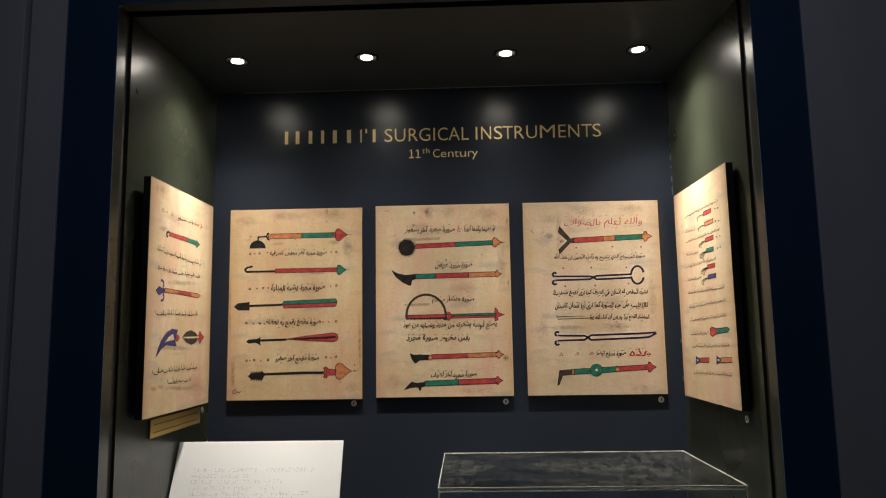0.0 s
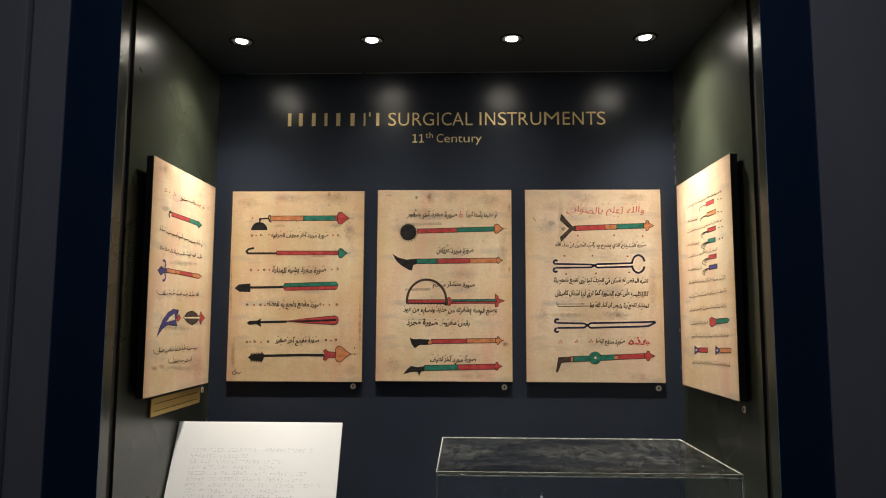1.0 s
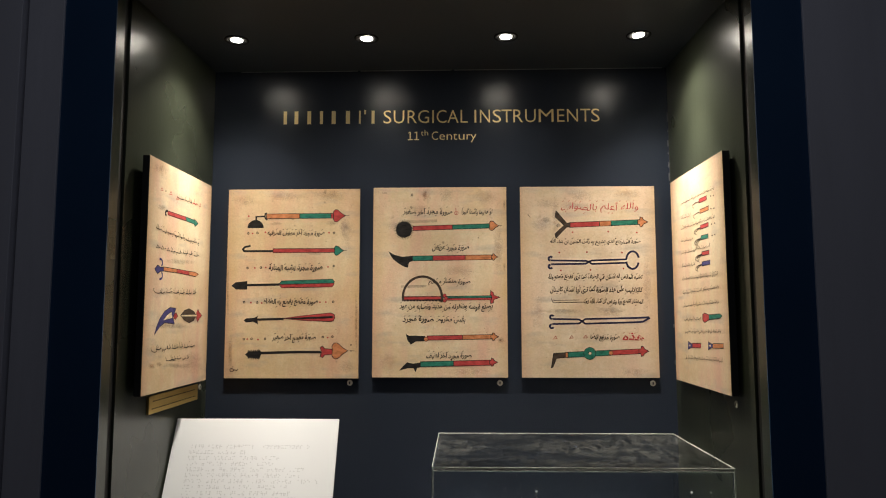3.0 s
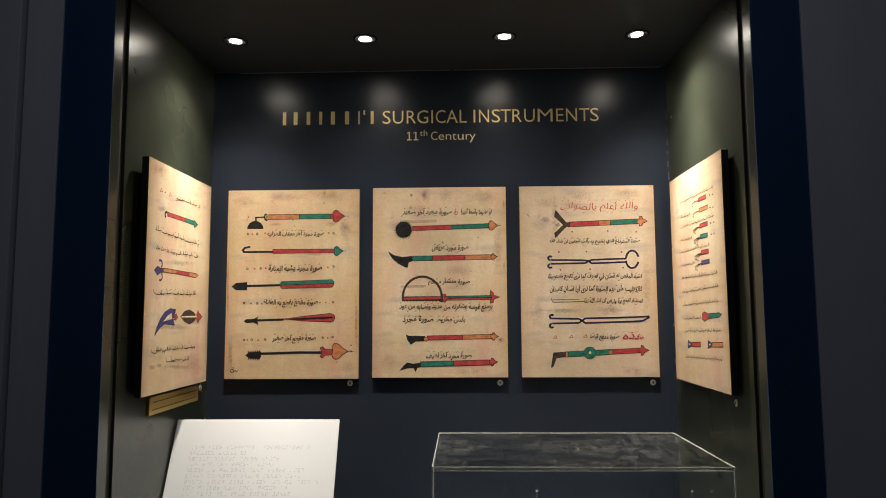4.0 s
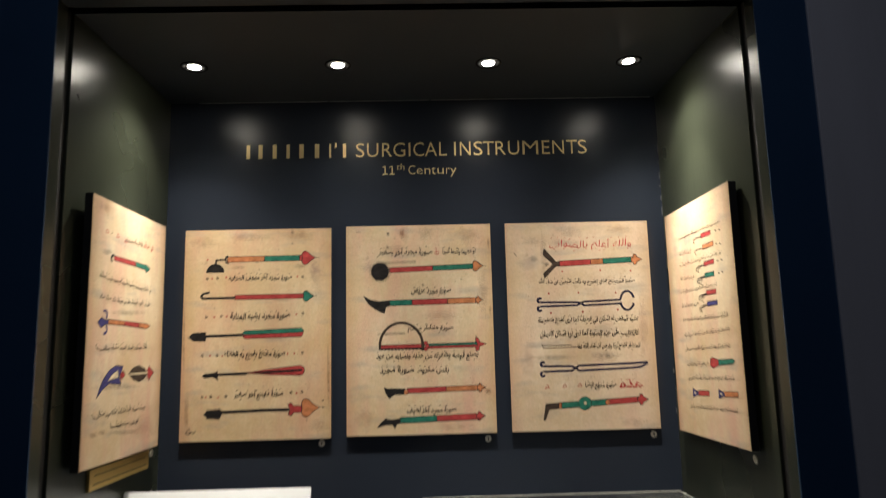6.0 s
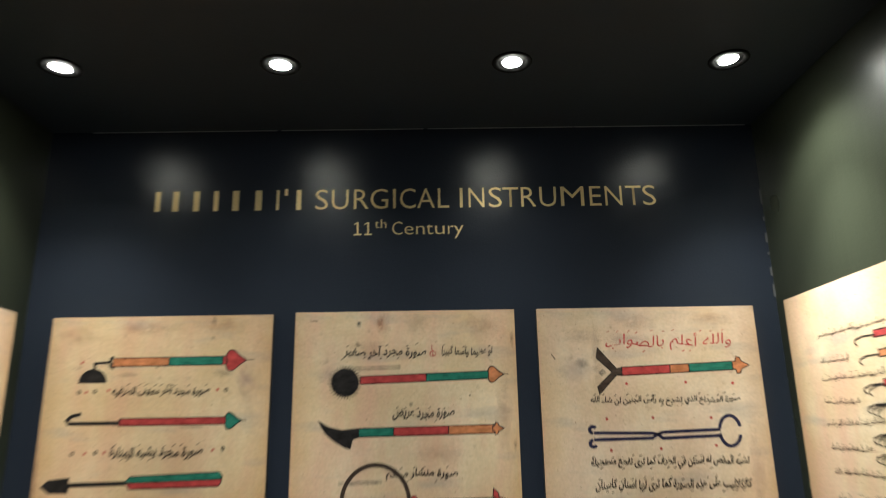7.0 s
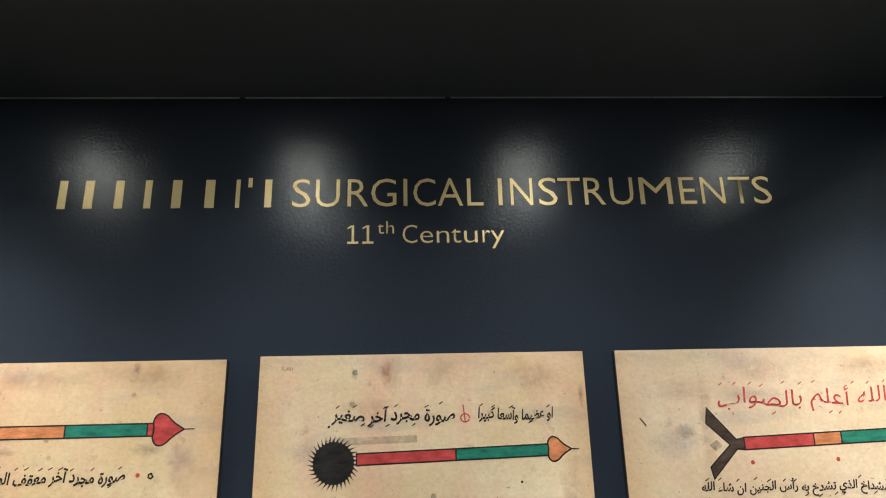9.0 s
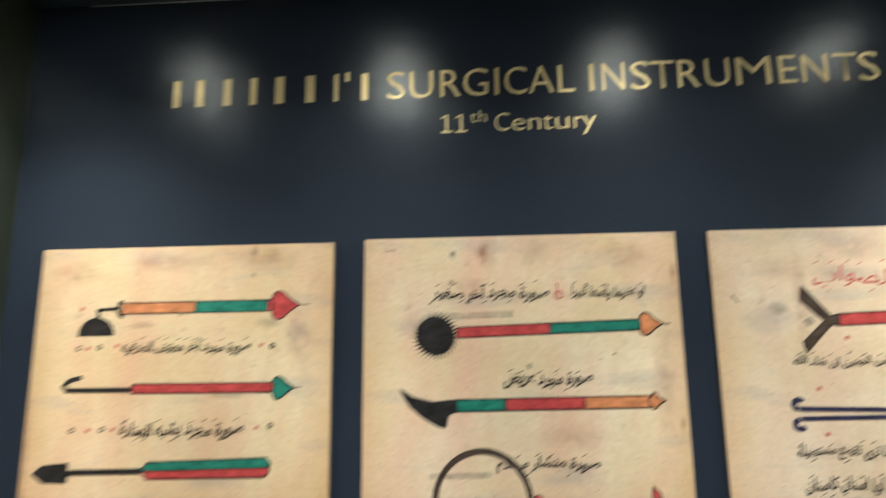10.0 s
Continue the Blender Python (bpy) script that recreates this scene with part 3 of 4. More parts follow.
def board_scrapers():
    b = printed_board("yellowed manuscript print of five coloured scrapers and cutters", PAPERS[0], 0.009)
    p = Page(((38, 32), (708, 32), (15, 988), (702, 990)))
    p.fill([(175 + 40 * math.cos(math.pi * i / 12), 227 - 38 * math.sin(math.pi * i / 12)) for i in range(13)], BLACK)
    p.stroke([(178, 195), (178, 171), (222, 169)], 0.0034)
    p.stroke([(232, 152), (224, 157), (222, 170), (226, 182), (236, 188)], 0.0030)
    p.shaft(230, 169, 572, 168, 12, ((0.495, ORANGE), (0.965, GREEN), (1.0, RED)))
    p.heart(572, 168, 44, RED, 22)
    p.take("scraper_drawing", b)
    p.stroke([(150, 318), (122, 324), (111, 335), (118, 345), (265, 345)], 0.0046)
    p.shaft(265, 343, 580, 343, 10, ((1.0, RED),))
    p.heart(578, 344, 34, GREEN, 16)
    p.take("hook_drawing", b)
    p.fill([(55, 520), (75, 503), (132, 498), (132, 538), (78, 537)], BLACK)
    p.stroke([(130, 517), (298, 514)], 0.0052)
    p.fill([(295, 512), (310, 496), (568, 488), (578, 500), (576, 508), (312, 514)], GREEN)
    p.fill([(295, 512), (312, 514), (576, 508), (574, 518), (566, 527), (310, 531)], RED)
    p.take("spatula_drawing", b)
    p.fill([(118, 695), (130, 686), (170, 684), (188, 674), (184, 688), (184, 694), (190, 714), (165, 700), (130, 704)], BLACK)
    p.stroke([(184, 691), (320, 688)], 0.0050)
    p.fill([(306, 686), (420, 672), (560, 658), (578, 666), (582, 682), (574, 698), (560, 702), (420, 696)], RED)
    p.fill([(306, 686), (420, 680), (570, 674), (570, 684), (420, 690)], BLACK, 0, 3)
    p.take("chisel_drawing", b)
    tooth = []
    for i in range(7):
        tooth += [(138 + i * 9, 858 - i * 0.8), (140 + i * 9, 846 - i * 0.6)]
    back = [(x, 1736 - y) for x, y in reversed(tooth)]
    p.fill([(125, 868)] + tooth + [(204, 852), (204, 872)] + back, BLACK)
    p.stroke([(200, 860), (400, 855), (510, 856)], 0.0056)
    p.fill([(506, 832), (520, 826), (530, 838), (572, 842), (572, 868), (530, 870), (520, 884), (506, 878), (514, 856)], RED)
    p.heart(568, 850, 58, ORANGE, 36)
    p.dots([(664, 820), (664, 850)], BLACK, 4)
    p.take("saw_drawing", b)
    p.words("صورة مجرد آخر معقف الطرفيه", 235, 525, 238, 272, b)
    p.words("صورة مجرد يشبه المنارة", 242, 515, 412, 450, b)
    p.words("صورة مقطع يقطع به العظام", 214, 492, 585, 626, b)
    p.words("صورة مقطع آخر صغير", 260, 482, 764, 806, b)
    p.rings([(138, 255), (185, 253), (575, 255), (135, 430), (203, 428), (575, 422), (118, 603), (185, 605), (572, 602), (118, 790), (157, 788), (226, 788), (520, 780), (570, 778)])
    p.dots([(160, 255), (225, 250), (550, 253), (172, 430), (228, 428), (545, 426), (153, 605), (208, 607), (505, 604), (535, 604), (135, 790), (190, 792), (545, 783), (140, 168)])
    p.take("text_ornaments", b, "", "stuff")
    p.arc(56, 946, 9, 8, 0, 340, 0.0015)
    p.stroke([(64, 950), (72, 944), (80, 950), (90, 940)], 0.0015)
    p.dots([(62, 930)], BLACK, 3)
    for i, (x, y, rx, ry) in enumerate(((330, 70, 120, 24), (560, 60, 90, 34), (640, 250, 40, 90), (120, 90, 70, 30), (650, 930, 50, 40))):
        p.stain(x, y, rx, ry, BLUSH, 40 + i)
    p.stain(630, 230, 30, 40, VIOLET, 46)
    p.stain(34, 520, 7, 190, RUST, 31)
    p.stain(48, 860, 12, 90, RUST, 32)
    p.stain(690, 700, 8, 160, RUST, 33)
    p.dots([(375, 218), (590, 905), (527, 100), (366, 184)], FADED, 5)
    p.stain(529, 45, 9, 13, FADED, 2)
    p.stain(480, 360, 45, 7, FADED, 3)
    p.stain(280, 206, 38, 9, FADED, 4)
    p.stain(565, 205, 36, 14, FADED, 14)
    p.take("signature", b, "", "stuff")
    return b["root"]


def board_saws():
    b = printed_board("yellowed manuscript print of a bow saw and coloured raspatories", PAPERS[1], 0.009)
    p = Page(((32, 24), (700, 20), (28, 980), (714, 978)))
    teeth = []
    for i in range(34):
        a = 2 * math.pi * i / 34
        teeth += [(187 + r * math.cos(a + d), 235 + r * math.sin(a + d)) for r, d in ((40, 0.0), (53, 0.15), (41, 0.11))]
    p.fill(teeth, BLACK, 0)
    p.shaft(232, 229, 620, 216, 11, ((0.51, RED), (1.0, GREEN)))
    p.heart(616, 215, 34, ORANGE, 16)
    p.take("disc_scraper_drawing", b)
    p.fill([(110, 345), (140, 364), (180, 373), (230, 368), (230, 392), (212, 398), (206, 425), (190, 421), (160, 404), (135, 384), (122, 366)], BLACK)
    p.shaft(230, 380, 632, 373, 12, ((0.255, GREEN), (0.66, RED), (1.0, ORANGE)))
    p.bud(626, 372, 24, ORANGE)
    p.take("broad_scraper_drawing", b)
    p.arc(281, 575, 98, 104, -14, 190, 0.0052, BROWN, 26)
    p.shaft(186, 580, 386, 578, 8, ((1.0, RED),))
    p.fill([(178, 588), (386, 586)] + [q for i in range(13) for q in ((384 - i * 16, 597), (374 - i * 16, 591))], BLACK, 0)
    p.shaft(396, 575, 628, 571, 5, ((1.0, GREEN),))
    p.shaft(396, 585, 628, 582, 5, ((1.0, RED),))
    for x, y in ((393, 566), (393, 592), (400, 579)):
        p.disc(x, y, 9, RED, 0.0009, 10, 3)
    p.fill([(622, 560), (624, 540), (638, 552), (640, 564), (672, 574), (640, 586), (638, 602), (624, 606), (622, 590), (630, 576)], RED)
    p.take("bow_saw_drawing", b)
    p.fill([(200, 762), (215, 770), (245, 769), (295, 771), (295, 795), (248, 796), (224, 812), (208, 790)], BLACK)
    p.disc(300, 786, 11, ORANGE, 0.0009, 10, 3)
    p.shaft(306, 780, 632, 772, 11, ((0.545, RED), (1.0, ORANGE)))
    p.bud(626, 772, 28, ORANGE)
    p.take("scraper_drawing", b)
    p.fill([(168, 943), (188, 920), (206, 904), (236, 910), (275, 904), (270, 926), (256, 929), (248, 948), (238, 930), (206, 931)], BLACK)
    p.shaft(272, 912, 628, 902, 13, ((0.47, GREEN), (1.0, RED)))
    p.bud(620, 900, 29, RED)
    p.take("fine_scraper_drawing", b)
    p.words("او عظيما وآسعا كبيرا", 475, 628, 130, 163, b)
    p.words("صورة مجرد آخر صغير", 180, 428, 126, 165, b)
    p.words("صورة مجرد عريض", 328, 512, 311, 346, b)
    p.words("صورة منشار محكم", 310, 520, 482, 516, b)
    p.words("يصنع قوسه وشفرته من حديد ونصابه من عود", 164, 632, 606, 646, b)
    p.words("بقس مخروط", 350, 496, 674, 706, b)
    p.words("صورة مجرد", 180, 336, 670, 706, b)
    p.words("صورة مجرد آخر لطيف", 300, 528, 848, 888, b)
    p.arc(450, 152, 9, 8, 0, 340, 0.0011, RED)
    p.stroke([(446, 126), (450, 158)], 0.0011, RED)
    p.take("text_ornament", b)
    p.bars(78, 52, 100, 52, 3, 8, FADED, 3, 0.0008)
    p.dots([(560, 276), (176, 166)], BLACK, 2.6)
    p.dots([(226, 60), (222, 122), (384, 300), (672, 790)], FADED, 6)
    p.stain(225, 62, 9, 13, FADED, 5)
    p.fill([(178, 188), (352, 184), (352, 198), (180, 202)], FADED, 0, 0.3)
    p.fill([(172, 516), (300, 513), (300, 525), (174, 528)], FADED, 0, 0.3)
    for i, (x, y, rx, ry) in enumerate(((300, 60, 26, 46), (400, 56, 40, 40), (250, 130, 60, 26), (600, 70, 60, 50), (660, 330, 26, 120), (470, 440, 90, 30), (110, 900, 50, 60), (520, 950, 110, 22))):
        p.stain(x, y, rx, ry, BLUSH, 50 + i)
    p.stain(140, 215, 40, 26, VIOLET, 59)
    p.stain(676, 790, 18, 16, RUST, 6)
    p.stain(690, 110, 7, 30, RUST, 7)
    p.stain(290, 62, 12, 26, RUST, 8)
    p.stain(692, 420, 6, 22, RUST, 9)
    p.take("stains", b, "faded stains and ink specks", "stuff")
    return b["root"]


def forceps(p, x0, y0, y1, xm, ym, x1, gap, tail):
    p.stroke([(x0, y0), (xm - 16, y0 + 2), (xm, ym), (xm + 16, y0), (x1, y0 - 6)] + tail[0], 0.0040, NAVY)
    p.stroke([(x0, y1), (xm - 16, y1 - 3), (xm, ym), (xm + 16, y1 - 2), (x1, y1 - gap)] + tail[1], 0.0040, NAVY)
    p.arc(x0 - 2, y0 - 9, 10, 9, -90, -330, 0.0044, NAVY, 10)
    p.arc(x0 - 2, y1 + 11, 10, 9, 90, 330, 0.0044, NAVY, 10)


def board_forceps():
    b = printed_board("yellowed manuscript print of two forceps and a forked crusher", PAPERS[2], 0.009)
    p = Page(((27, 16), (692, 12), (42, 960), (727, 958)))
    p.fill([(208, 134), (262, 196), (278, 193), (278, 216), (262, 214), (208, 270), (203, 248), (248, 206), (203, 164)], BROWN)
    p.shaft(278, 204, 616, 190, 12, ((0.43, RED), (0.60, ORANGE), (1.0, GREEN)))
    p.bud(612, 189, 36, ORANGE)
    p.take("crusher_drawing", b)
    forceps(p, 184, 379, 398, 372, 385, 560, 8, ([], []))
    p.arc(588, 376, 31, 42, 15, 172, 0.0044, NAVY, 16)
    p.arc(588, 378, 31, 42, 188, 345, 0.0044, NAVY, 16)
    p.take("ring_forceps_drawing", b)
    forceps(p, 192, 668, 693, 340, 679, 600, 10, ([(672, 658)], [(640, 680), (676, 661)]))
    p.take("forceps_drawing", b)
    p.fill([(188, 910), (199, 838), (260, 834), (260, 858), (214, 863), (196, 908)], BROWN)
    p.shaft(258, 846, 482, 834, 13, ((0.06, ORANGE), (1.0, GREEN)))
    p.disc(379, 838, 30, GREEN, 0.0011, 20, 3)
    p.disc(380, 837, 8, BLANK, 0.0009, 12, 5)
    p.shaft(484, 834, 628, 826, 12, ((1.0, RED),))
    p.disc(483, 835, 11, ORANGE, 0.0009, 10, 3)
    p.bud(622, 826, 36, RED)
    p.take("pusher_drawing", b)
    p.words("والله أعلم بالصواب", 230, 612, 88, 146, b, RED, 0.0)
    p.words("صورة المشداخ الذي تشدخ به رأس الجنين ان شاء الله", 178, 625, 272, 303, b)
    p.words("تشبه المقص له اسنان في الطرف كما ترى تقطع مستطيلة", 170, 635, 446, 480, b)
    p.words("كالكلاليب على هذه الصورة كما ترى لها اسنان كاسنان", 180, 636, 508, 541, b)
    p.words("المنشار تقطع بها وترض ان شاء الله تعا", 350, 640, 568, 600, b)
    p.words("هذه", 540, 648, 738, 774, b, RED)
    p.words("صورة مدفع ايضا", 380, 524, 745, 778, b)
    p.stroke([(186, 566), (196, 588), (352, 584)], 0.0012)
    p.stroke([(196, 576), (325, 574)], 0.0010)
    p.take("text_flourish", b)
    p.dots([(290, 240), (467, 237), (608, 241), (225, 340), (362, 338), (535, 340), (233, 428), (380, 425), (543, 418)])
    for x, y in ((207, 760), (287, 757), (357, 755)):
        p.stroke([(x - 9, y + 7), (x + 9, y + 5), (x + 2, y - 8)], 0.0011, RED, True)
    p.take("red_marks", b, "", "stuff")
    p.stroke([(68, 152), (80, 167)], 0.0013)
    p.fill([(205, 206), (222, 196), (232, 208), (218, 218)], FADED, 0)
    for i, (x, y, rx, ry) in enumerate(((205, 160, 18, 110), (330, 60, 60, 30), (160, 100, 60, 24), (560, 52, 70, 24), (660, 500, 24, 140), (120, 640, 40, 90), (600, 930, 80, 22), (480, 640, 60, 18))):
        p.stain(x, y, rx, ry, BLUSH, 60 + i)
    p.stain(140, 200, 60, 34, VIOLET, 69)
    p.stain(300, 108, 90, 18, VIOLET, 70)
    p.stain(240, 630, 100, 14, FADED, 10)
    p.stain(480, 622, 80, 16, FADED, 11)
    p.stain(160, 180, 26, 18, FADED, 12)
    p.take("stains", b, "faded show-through stains", "stuff")
    return b["root"]


def board_lancets():
    b = printed_board("yellowed manuscript print of lancets and a curved blade", PAPERS[1], 0.021)
    p = Page(((93, 68), (424, 226), (52, 1363), (396, 1268)))
    p.arc(184, 382, 8, 14, 60, 250, 0.0046, BLACK, 8)
    p.fill([(188, 368), (286, 398), (288, 420), (190, 390)], RED)
    p.fill([(286, 398), (332, 414), (332, 436), (288, 420)], GREEN)
    p.fill([(332, 408), (352, 432), (334, 450), (330, 436)], GREEN)
    p.take("lancet_drawing", b)
    p.fill([(120, 682), (138, 660), (152, 672), (168, 672), (168, 692), (152, 694), (136, 708)], INDIGO)
    p.arc(150, 648, 12, 20, -60, 110, 0.0040, INDIGO, 8)
    p.arc(150, 716, 12, 20, -110, 60, 0.0040, INDIGO, 8)
    p.fill([(168, 670), (240, 680), (240, 700), (168, 692)], ORANGE)
    p.fill([(240, 680), (304, 690), (304, 711), (240, 700)], RED)
    p.fill([(304, 690), (338, 694), (356, 704), (338, 718), (304, 711)], ORANGE)
    p.take("cautery_drawing", b)
    p.fill([(236, 890), (205, 886), (176, 906), (150, 946), (132, 992), (120, 1036), (150, 990), (176, 968), (228, 974), (220, 940)], INDIGO)
    p.fill([(212, 908), (188, 926), (168, 956), (216, 942)], BLANK, 0.0008, 3)
    p.fill([(224, 925), (236, 912), (246, 930), (234, 948), (224, 944)], RED)
    p.take("curved_blade_drawing", b)
    p.fill([(260, 927), (280, 900), (306, 890), (330, 904), (346, 926), (330, 952), (306, 966), (280, 952)], BROWN)
    p.fill([(264, 925), (346, 921), (346, 930), (264, 932)], BLANK, 0, 3)
    p.fill([(344, 915), (352, 892), (360, 908), (374, 925), (360, 942), (352, 962), (344, 940)], RED)
    p.take("leaf_blade_drawing", b)
    p.bars(322, 322, 364, 338, 1, 30, RED, 1, 0.0015)
    p.bars(238, 290, 316, 320, 2, 30, BLACK, 15, 0.0014)
    p.bars(126, 464, 356, 540, 7, 34, BLACK, 2, 0.0014)
    p.bars(206, 585, 354, 606, 4, 32, BLACK, 3, 0.0014)
    p.bars(150, 806, 342, 806, 5, 34, BLACK, 4, 0.0014)
    p.arc(140, 790, 24, 22, 165, 330, 0.0013)
    p.bars(130, 1114, 336, 1086, 6, 36, BLACK, 5, 0.0014)
    p.arc(122, 1108, 18, 18, 160, 320, 0.0013)
    p.bars(210, 1164, 306, 1154, 3, 32, BLACK, 6, 0.0014)
    p.stroke([(182, 1150), (186, 1170), (232, 1168)], 0.0014)
    p.take("handwriting", b, "unreadable dark handwriting", "stuff")
    for x, y, ink in ((156, 250, RED), (204, 272, RED), (240, 296, RED), (136, 560, BLACK), (162, 566, BLACK), (192, 575, BLACK)):
        p.stroke([(x - 6, y + 8), (x + 7, y + 9), (x, y - 9)], 0.0012, ink, True)
    p.dots([(178, 262), (148, 565), (177, 571)], BLACK, 3.5)
    p.stain(150, 140, 50, 40, BLUSH, 71)
    p.stain(330, 1180, 60, 60, BLUSH, 72)
    p.stain(110, 1200, 22, 16, RUST, 13)
    p.stain(148, 1190, 18, 12, RUST, 16)
    p.stain(240, 1195, 80, 14, FADED, 17)
    p.stain(158, 352, 26, 18, FADED, 18)
    p.stain(250, 640, 90, 16, FADED, 19)
    p.stain(200, 985, 110, 14, FADED, 20)
    p.take("ink_spatter", b, "red ink marks and faded stains", "stuff")
    return b["root"]


def board_hooks():
    b = printed_board("yellowed manuscript print of six small coloured hooks", PAPERS[1], 0.016)
    p = Page(((30, 205), (312, 30), (72, 1255), (372, 1338)))
    for x0, y0, x1, y1, ink, prongs in ((188, 302, 232, 284, RED, 1), (194, 358, 243, 338, ORANGE, 1), (197, 442, 243, 426, RED, 2), (200, 498, 242, 488, GREEN, 3), (205, 583, 248, 574, RED, 3), (207, 637, 253, 628, INDIGO, 2)):
        p.fill([(x0, y0 - 10), (x1 - 2, y1 - 11), (x1 - 2, y1 + 11), (x0, y0 + 11)], ink)
        for k in range(prongs):
            p.stroke([(x0 + 2, y0 + 2), (x0 - 20 + 6 * k, y0 + 10 + 3 * k), (x0 - 32 + 8 * k, y0 + 22 + 4 * k), (x0 - 33 + 8 * k, y0 + 32 + 4 * k), (x0 - 28 + 8 * k, y0 + 38 + 4 * k)], 0.0015)
        p.take("hook_drawing", b)
    p.fill([(246, 908), (306, 902), (318, 912), (306, 926), (246, 934)], GREEN)
    p.fill([(212, 908), (222, 898), (246, 908), (248, 934), (224, 950), (212, 936)], RED)
    p.take("key_drawing", b)
    for x0, x1, ink in ((158, 204, RED), (268, 326, ORANGE)):
        p.fill([(x0, 1060), (x1, 1060), (x1, 1084), (x0, 1084)], ink)
        p.fill([(x0 - 24, 1050), (x0 - 8, 1062), (x0, 1064), (x0, 1080), (x0 - 8, 1084), (x0 - 24, 1094)], INDIGO)
        p.disc(x0 - 14, 1072, 5, BLANK, 0, 8, 3)
        p.take("ring_drawing", b)
    for i, (x0, y0, x1, y1, n) in enumerate(((92, 318, 270, 232, 6), (92, 398, 142, 380, 2), (92, 452, 276, 385, 6), (94, 520, 156, 505, 3), (96, 585, 250, 540, 5), (98, 656, 172, 640, 3), (100, 722, 294, 690, 7), (104, 796, 298, 762, 7),
                                             (110, 862, 300, 842, 6), (112, 936, 204, 930, 3), (118, 1000, 312, 998, 6), (122, 1138, 322, 1152, 7))):
        p.bars(x0, y0, x1, y1, n * 1.7, 24, BROWN, 20 + i, 0.0008)
    p.take("handwriting", b, "unreadable dark handwriting", "stuff")
    p.dots([(252, 275), (268, 272), (254, 342), (270, 340), (258, 425), (275, 420), (262, 485), (276, 480)], BROWN, 4)
    p.take("ink_spatter", b, "", "stuff")
    return b["root"]


Z0 = 1.492
board_scrapers().matrix_basis = pose(-0.1595, BACK, Z0 - 0.0022)
board_saws().matrix_basis = pose(0.1670, BACK, Z0)
board_forceps().matrix_basis = pose(0.4935, BACK, Z0)
board_lancets().matrix_basis = pose(wall_x("left", 1.7415), 1.7415, Z0 - 0.002, 0, 0, 90)
board_hooks().matrix_basis = pose(wall_x("right", 1.749), 1.7490, Z0, 0, 0, -90)


# ---- small number discs and the plaque ----
def number_disc():
    root = tagged(new("number_disc"), "tiny round brass number disc below a board", "number disc", "number discs")
    bm = bmesh.new()
    rings = add_lathe(bm, [(0.0062, 0.0), (0.0062, 0.0012), (0.0056, 0.0018)], 20)
    bm.faces.new(rings[-1])
    part("disc", bm, surface("pale_disc", (0.74, 0.70, 0.60), 0.5, 0.0, 0.2, 200), root)
    part("number_bar", add_box(bmesh.new(), -0.0012, 0.0012, -0.0028, 0.0028, 0.0018, 0.0021), INK[BLACK], root)
    return root


disc = number_disc()
disc.matrix_basis = pose(-0.0310, BACK, 1.480, 90)
for m in (pose(0.298, BACK, 1.480, 90), pose(0.6290, BACK, 1.480, 90), pose(wall_x("right", 1.626), 1.626, 1.476, 90, 0, -90), pose(wall_x("left", 1.905), 1.905, 1.474, 90, 0, 90)):
    copy_thing(disc, m)

PX = wall_x("left", 1.78)
plaque = tagged(new("caption_plaque"), "narrow brass caption plaque with two lines of small text", "plaque")
part("plate", add_box(bmesh.new(), PX - 0.003, PX + 0.003, 1.664, 1.893, 1.449, 1.482, 0.0006), BRASS, plaque)
for z, y0, y1 in ((1.4715, 1.680, 1.876), (1.4580, 1.676, 1.880)):
    bm, y, rnd = bmesh.new(), y0, random.Random(int(z * 1000))
    while y < y1:
        w = rnd.uniform(0.006, 0.018)
        add_box(bm, PX + 0.003, PX + 0.0033, y, min(y + w, y1), z - 0.0008, z + 0.0008)
        y += w + 0.003
    part("text_bars", bm, INK[BROWN], plaque)


# ---- white plate with raised dots ----
reading = tagged(new("tactile_plate"), "glossy white tactile reading plate leaning beside the niche wall", "plate")
PW, PL, PT, LEAN_UP = 0.323, 0.2545, 0.004, 66.0
part("sheet", add_box(bmesh.new(), -PW / 2, PW / 2, 0, PL, -PT, 0, 0.0008), WHITE_PLATE, reading)
CELLS = dict(zip("abcdefghijklmnopqrstuvwxyz", ("1 12 14 145 15 124 1245 125 24 245 13 123 134 1345 135 1234 12345 1235 234 2345 136 1236 2456 1346 13456 1356").split()))
bm, rnd = bmesh.new(), random.Random(11)


def raised_dot(x, y, r=0.00105):
    low = [bm.verts.new((x + r * math.cos(a), y + r * math.sin(a), 0.0)) for a in (0, 1.047, 2.094, 3.142, 4.189, 5.236)]
    top = [bm.verts.new((x + 0.55 * r * math.cos(a), y + 0.55 * r * math.sin(a), 0.00055)) for a in (0, 1.047, 2.094, 3.142, 4.189, 5.236)]
    for i in range(6):
        bm.faces.new((low[i], low[(i + 1) % 6], top[(i + 1) % 6], top[i]))
    bm.faces.new(top)


for line, width in enumerate((33, 16, 25, 24, 32, 31, 36, 28, 29, 31, 30, 28, 31, 24, 29, 27, 22)):
    gap_at = 0
    for col in range(width):
        if line == 0 and 10 <= col < 18:
            cell = CELLS["surgical"[col - 10]]
        elif line == 0 and 20 <= col < 31:
            cell = CELLS["instruments"[col - 20]]
        elif line == 0 and col in (9, 18, 19):
            continue
        else:
            gap_at += 1
            if gap_at > rnd.randint(3, 9):
                gap_at = 0
                continue
            cell = "".join(str(d) for d in range(1, 7) if rnd.random() < 0.48) or "1"
        for d in cell:
            k = int(d) - 1
            raised_dot(-PW / 2 + 0.0375 + col * 0.00715 + (k // 3) * 0.0027, PL - 0.0520 - line * 0.0108 - (k % 3) * 0.0027)
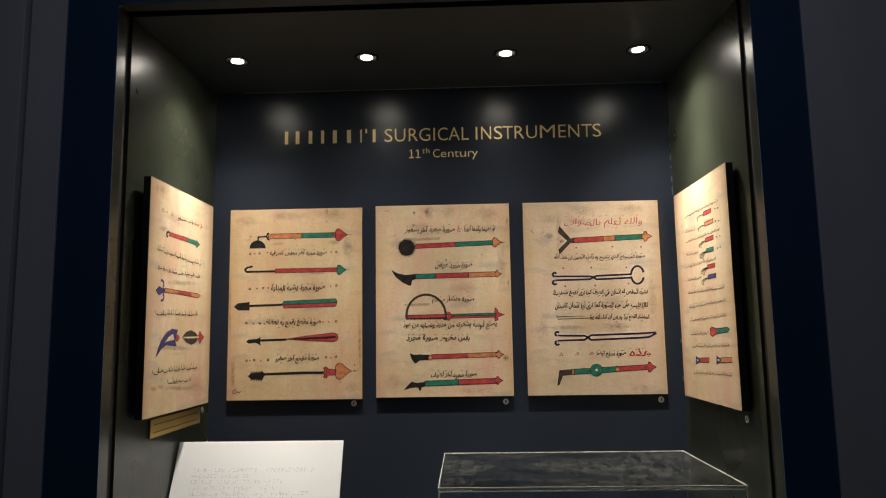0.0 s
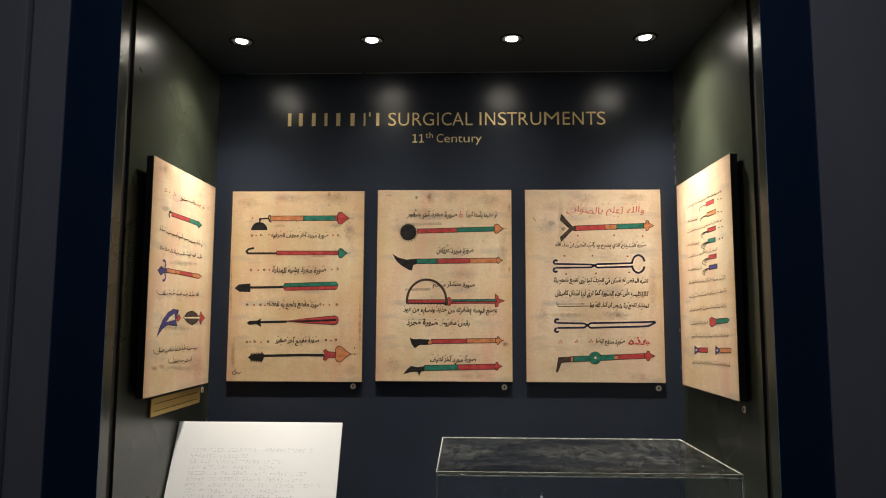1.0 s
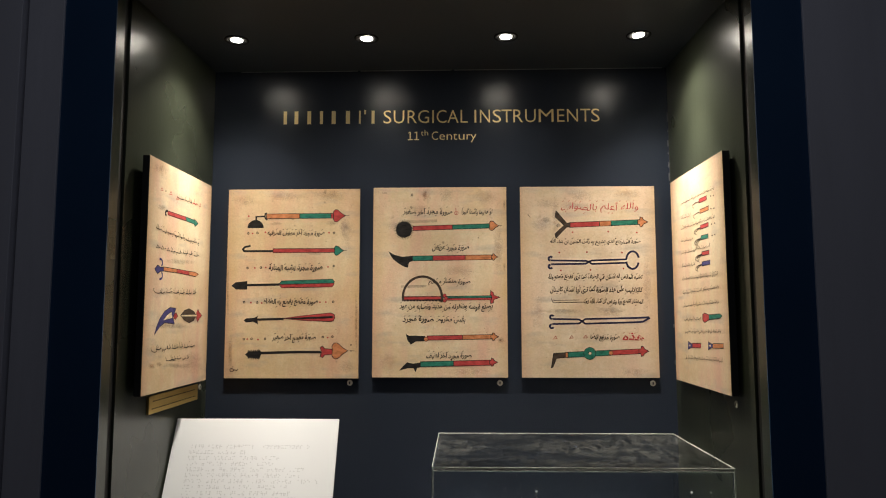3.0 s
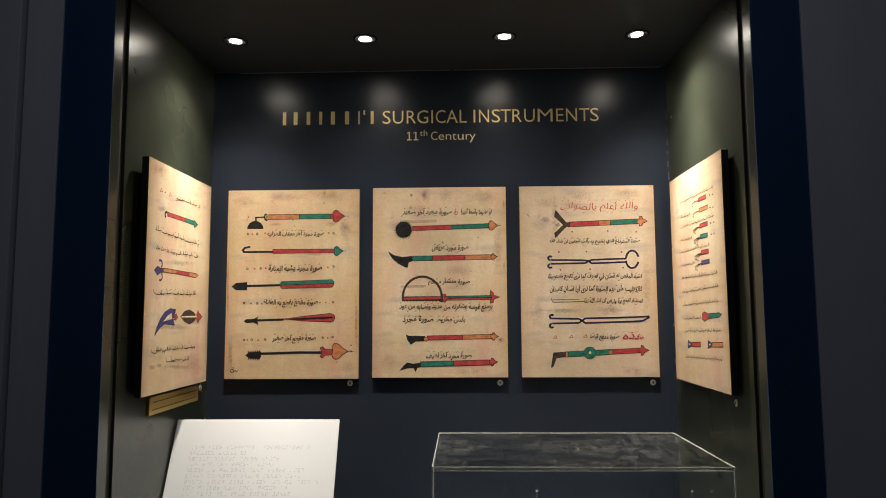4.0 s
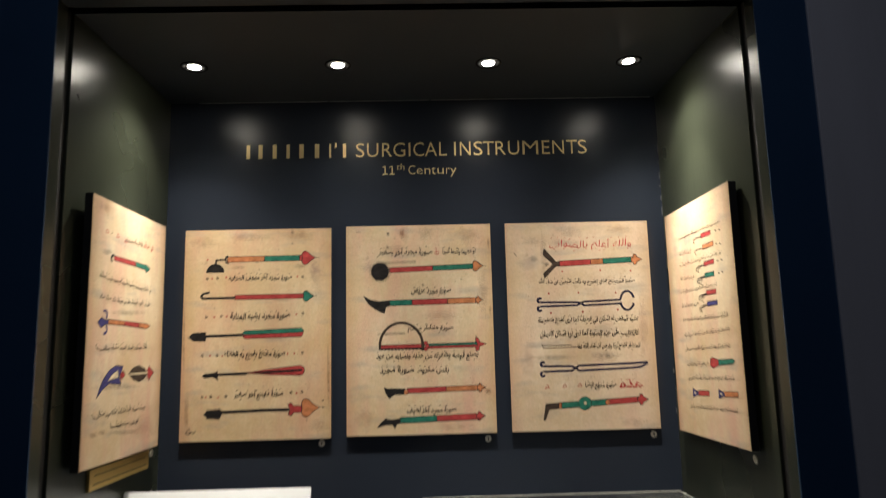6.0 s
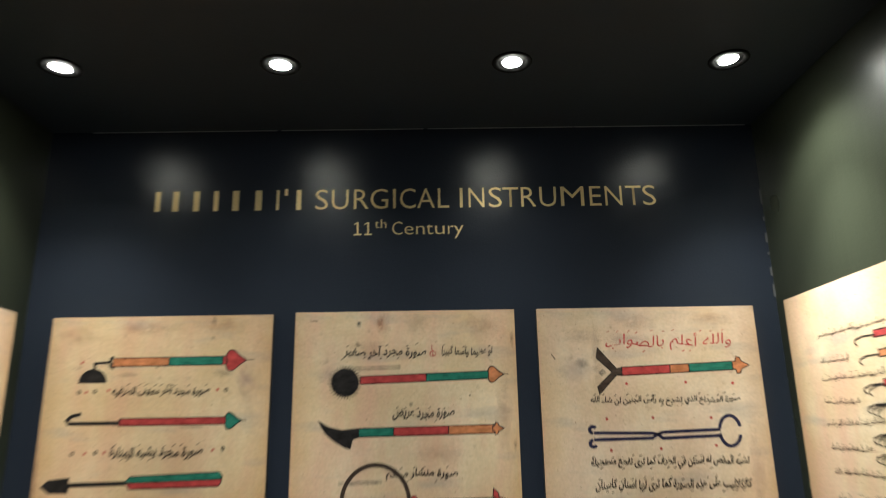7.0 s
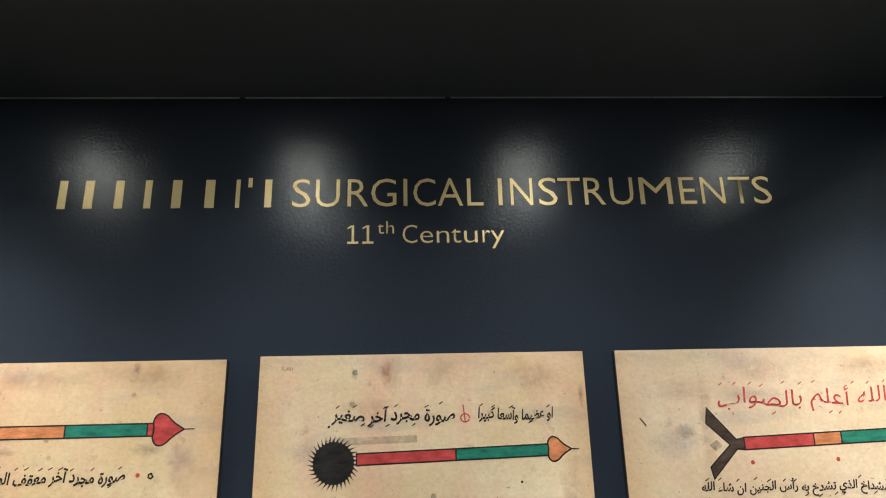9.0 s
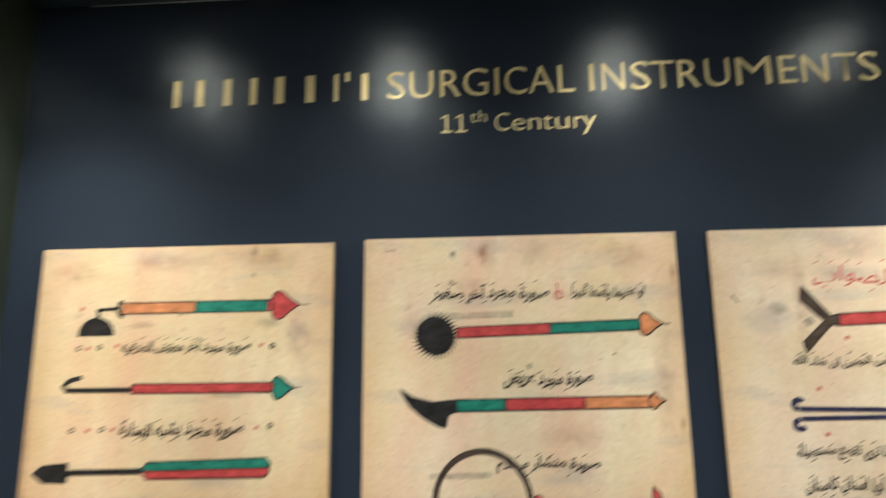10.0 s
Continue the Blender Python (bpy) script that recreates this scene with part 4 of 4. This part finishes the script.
tagged(part("raised_dots", bm, DOT_WHITE, reading, "raised dot writing"), kind="stuff")
bm = bmesh.new()
add_box(bm, -0.05, 0.05, PL * 0.35, PL * 0.35 + 0.004, -0.12, -PT, 0.0005)
strut = part("strut", bm, CLEAR, reading, "clear acrylic prop")
reading.matrix_basis = pose(-0.1885, 1.793 - PL * math.cos(radians(LEAN_UP)), DECK + PT * math.cos(radians(LEAN_UP)), LEAN_UP)


# ---- clear display cover ----
VX0, VX1, VY0, VY1, VZ = 0.1665, 0.6465, 1.543, 1.862, 1.386
T = 0.004
cover = tagged(new("acrylic_cover"), "clear acrylic display cover with a dusty, smudged top", "display cover")
panes = []
panes.append(box("top_pane", VX0 + T, VX1 - T, VY0 + T, VY1 - T, VZ - T, VZ, DUSTY, cover, 0, "dusty smudged top pane"))
panes.append(box("front_pane", VX0 + T, VX1 - T, VY0, VY0 + T - 0.0003, DECK, VZ - T - 0.0003, CLEAR, cover))
panes.append(box("back_pane", VX0 + T, VX1 - T, VY1 - T + 0.0003, VY1, DECK, VZ - T - 0.0003, CLEAR, cover))
panes.append(box("side_pane", VX0, VX0 + T - 0.0003, VY0 + T, VY1 - T, DECK, VZ - T - 0.0003, CLEAR, cover))
panes.append(box("side_pane", VX1 - T + 0.0003, VX1, VY0 + T, VY1 - T, DECK, VZ - T - 0.0003, CLEAR, cover))
for ob in panes + [strut]:
    ob.visible_shadow = False
# pale strips and lines paint the light caught along the acrylic edges
E0 = 0.0022
E1, E2 = 0.0012, 0.0015   # the rear and side bright lines are drawn finer
for x0, x1, y0, y1 in ((VX0, VX1, VY0, VY0 + E0), (VX0, VX1, VY1 - E1, VY1), (VX0, VX0 + E2, VY0 + E0, VY1 - E1), (VX1 - E2, VX1, VY0 + E0, VY1 - E1)):
    box("top_edge", x0, x1, y0, y1, VZ - 0.0012, VZ + 0.0008, LIT_CUT_EDGE, cover, 0.0003, "frosted cut edge, the light it catches put into its pale colour")
box("glue_line", VX0 + E0, VX1 - E0, VY0 + 0.0005, VY0 + 0.0018, VZ - T - 0.0022, VZ - T - 0.0010, LIT_CUT_EDGE, cover)
for x0, y0 in ((VX0, VY0), (VX1 - 0.0022, VY0), (VX1 - 0.0016, VY1 - 0.0016), (VX0, VY1 - 0.0016)):
    w = 0.0020 if y0 == VY0 else 0.0012
    box("corner_edge", x0, x0 + w, y0, y0 + w, DECK, VZ - 0.0014, LIT_CUT_EDGE, cover)


# ---- slim instruments under the cover ----
def probe():
    root = tagged(new("surgical_probe"), "slim steel probe standing under the clear cover", "instrument", "instruments under the cover")
    bm = bmesh.new()
    rings = add_lathe(bm, [(0.012, 0.0), (0.012, 0.003), (0.0022, 0.005), (0.0016, 0.10), (0.0022, 0.105), (0.0014, 0.112), (0.0003, 0.128)], 14)
    bm.faces.new(rings[0])
    bm.faces.new(rings[-1])
    part("shaft", bm, STEEL, root, "", True)
    # small white chip stands in for the glint on the tip
    part("tip_glint", add_box(bmesh.new(), -0.002, 0.002, -0.0023, -0.0018, 0.120, 0.123), WHITE_PLATE, root)
    return root


pr = probe()
pr.matrix_basis = pose(0.349, 1.700, DECK)
copy_thing(pr, pose(0.626, 1.700, DECK))
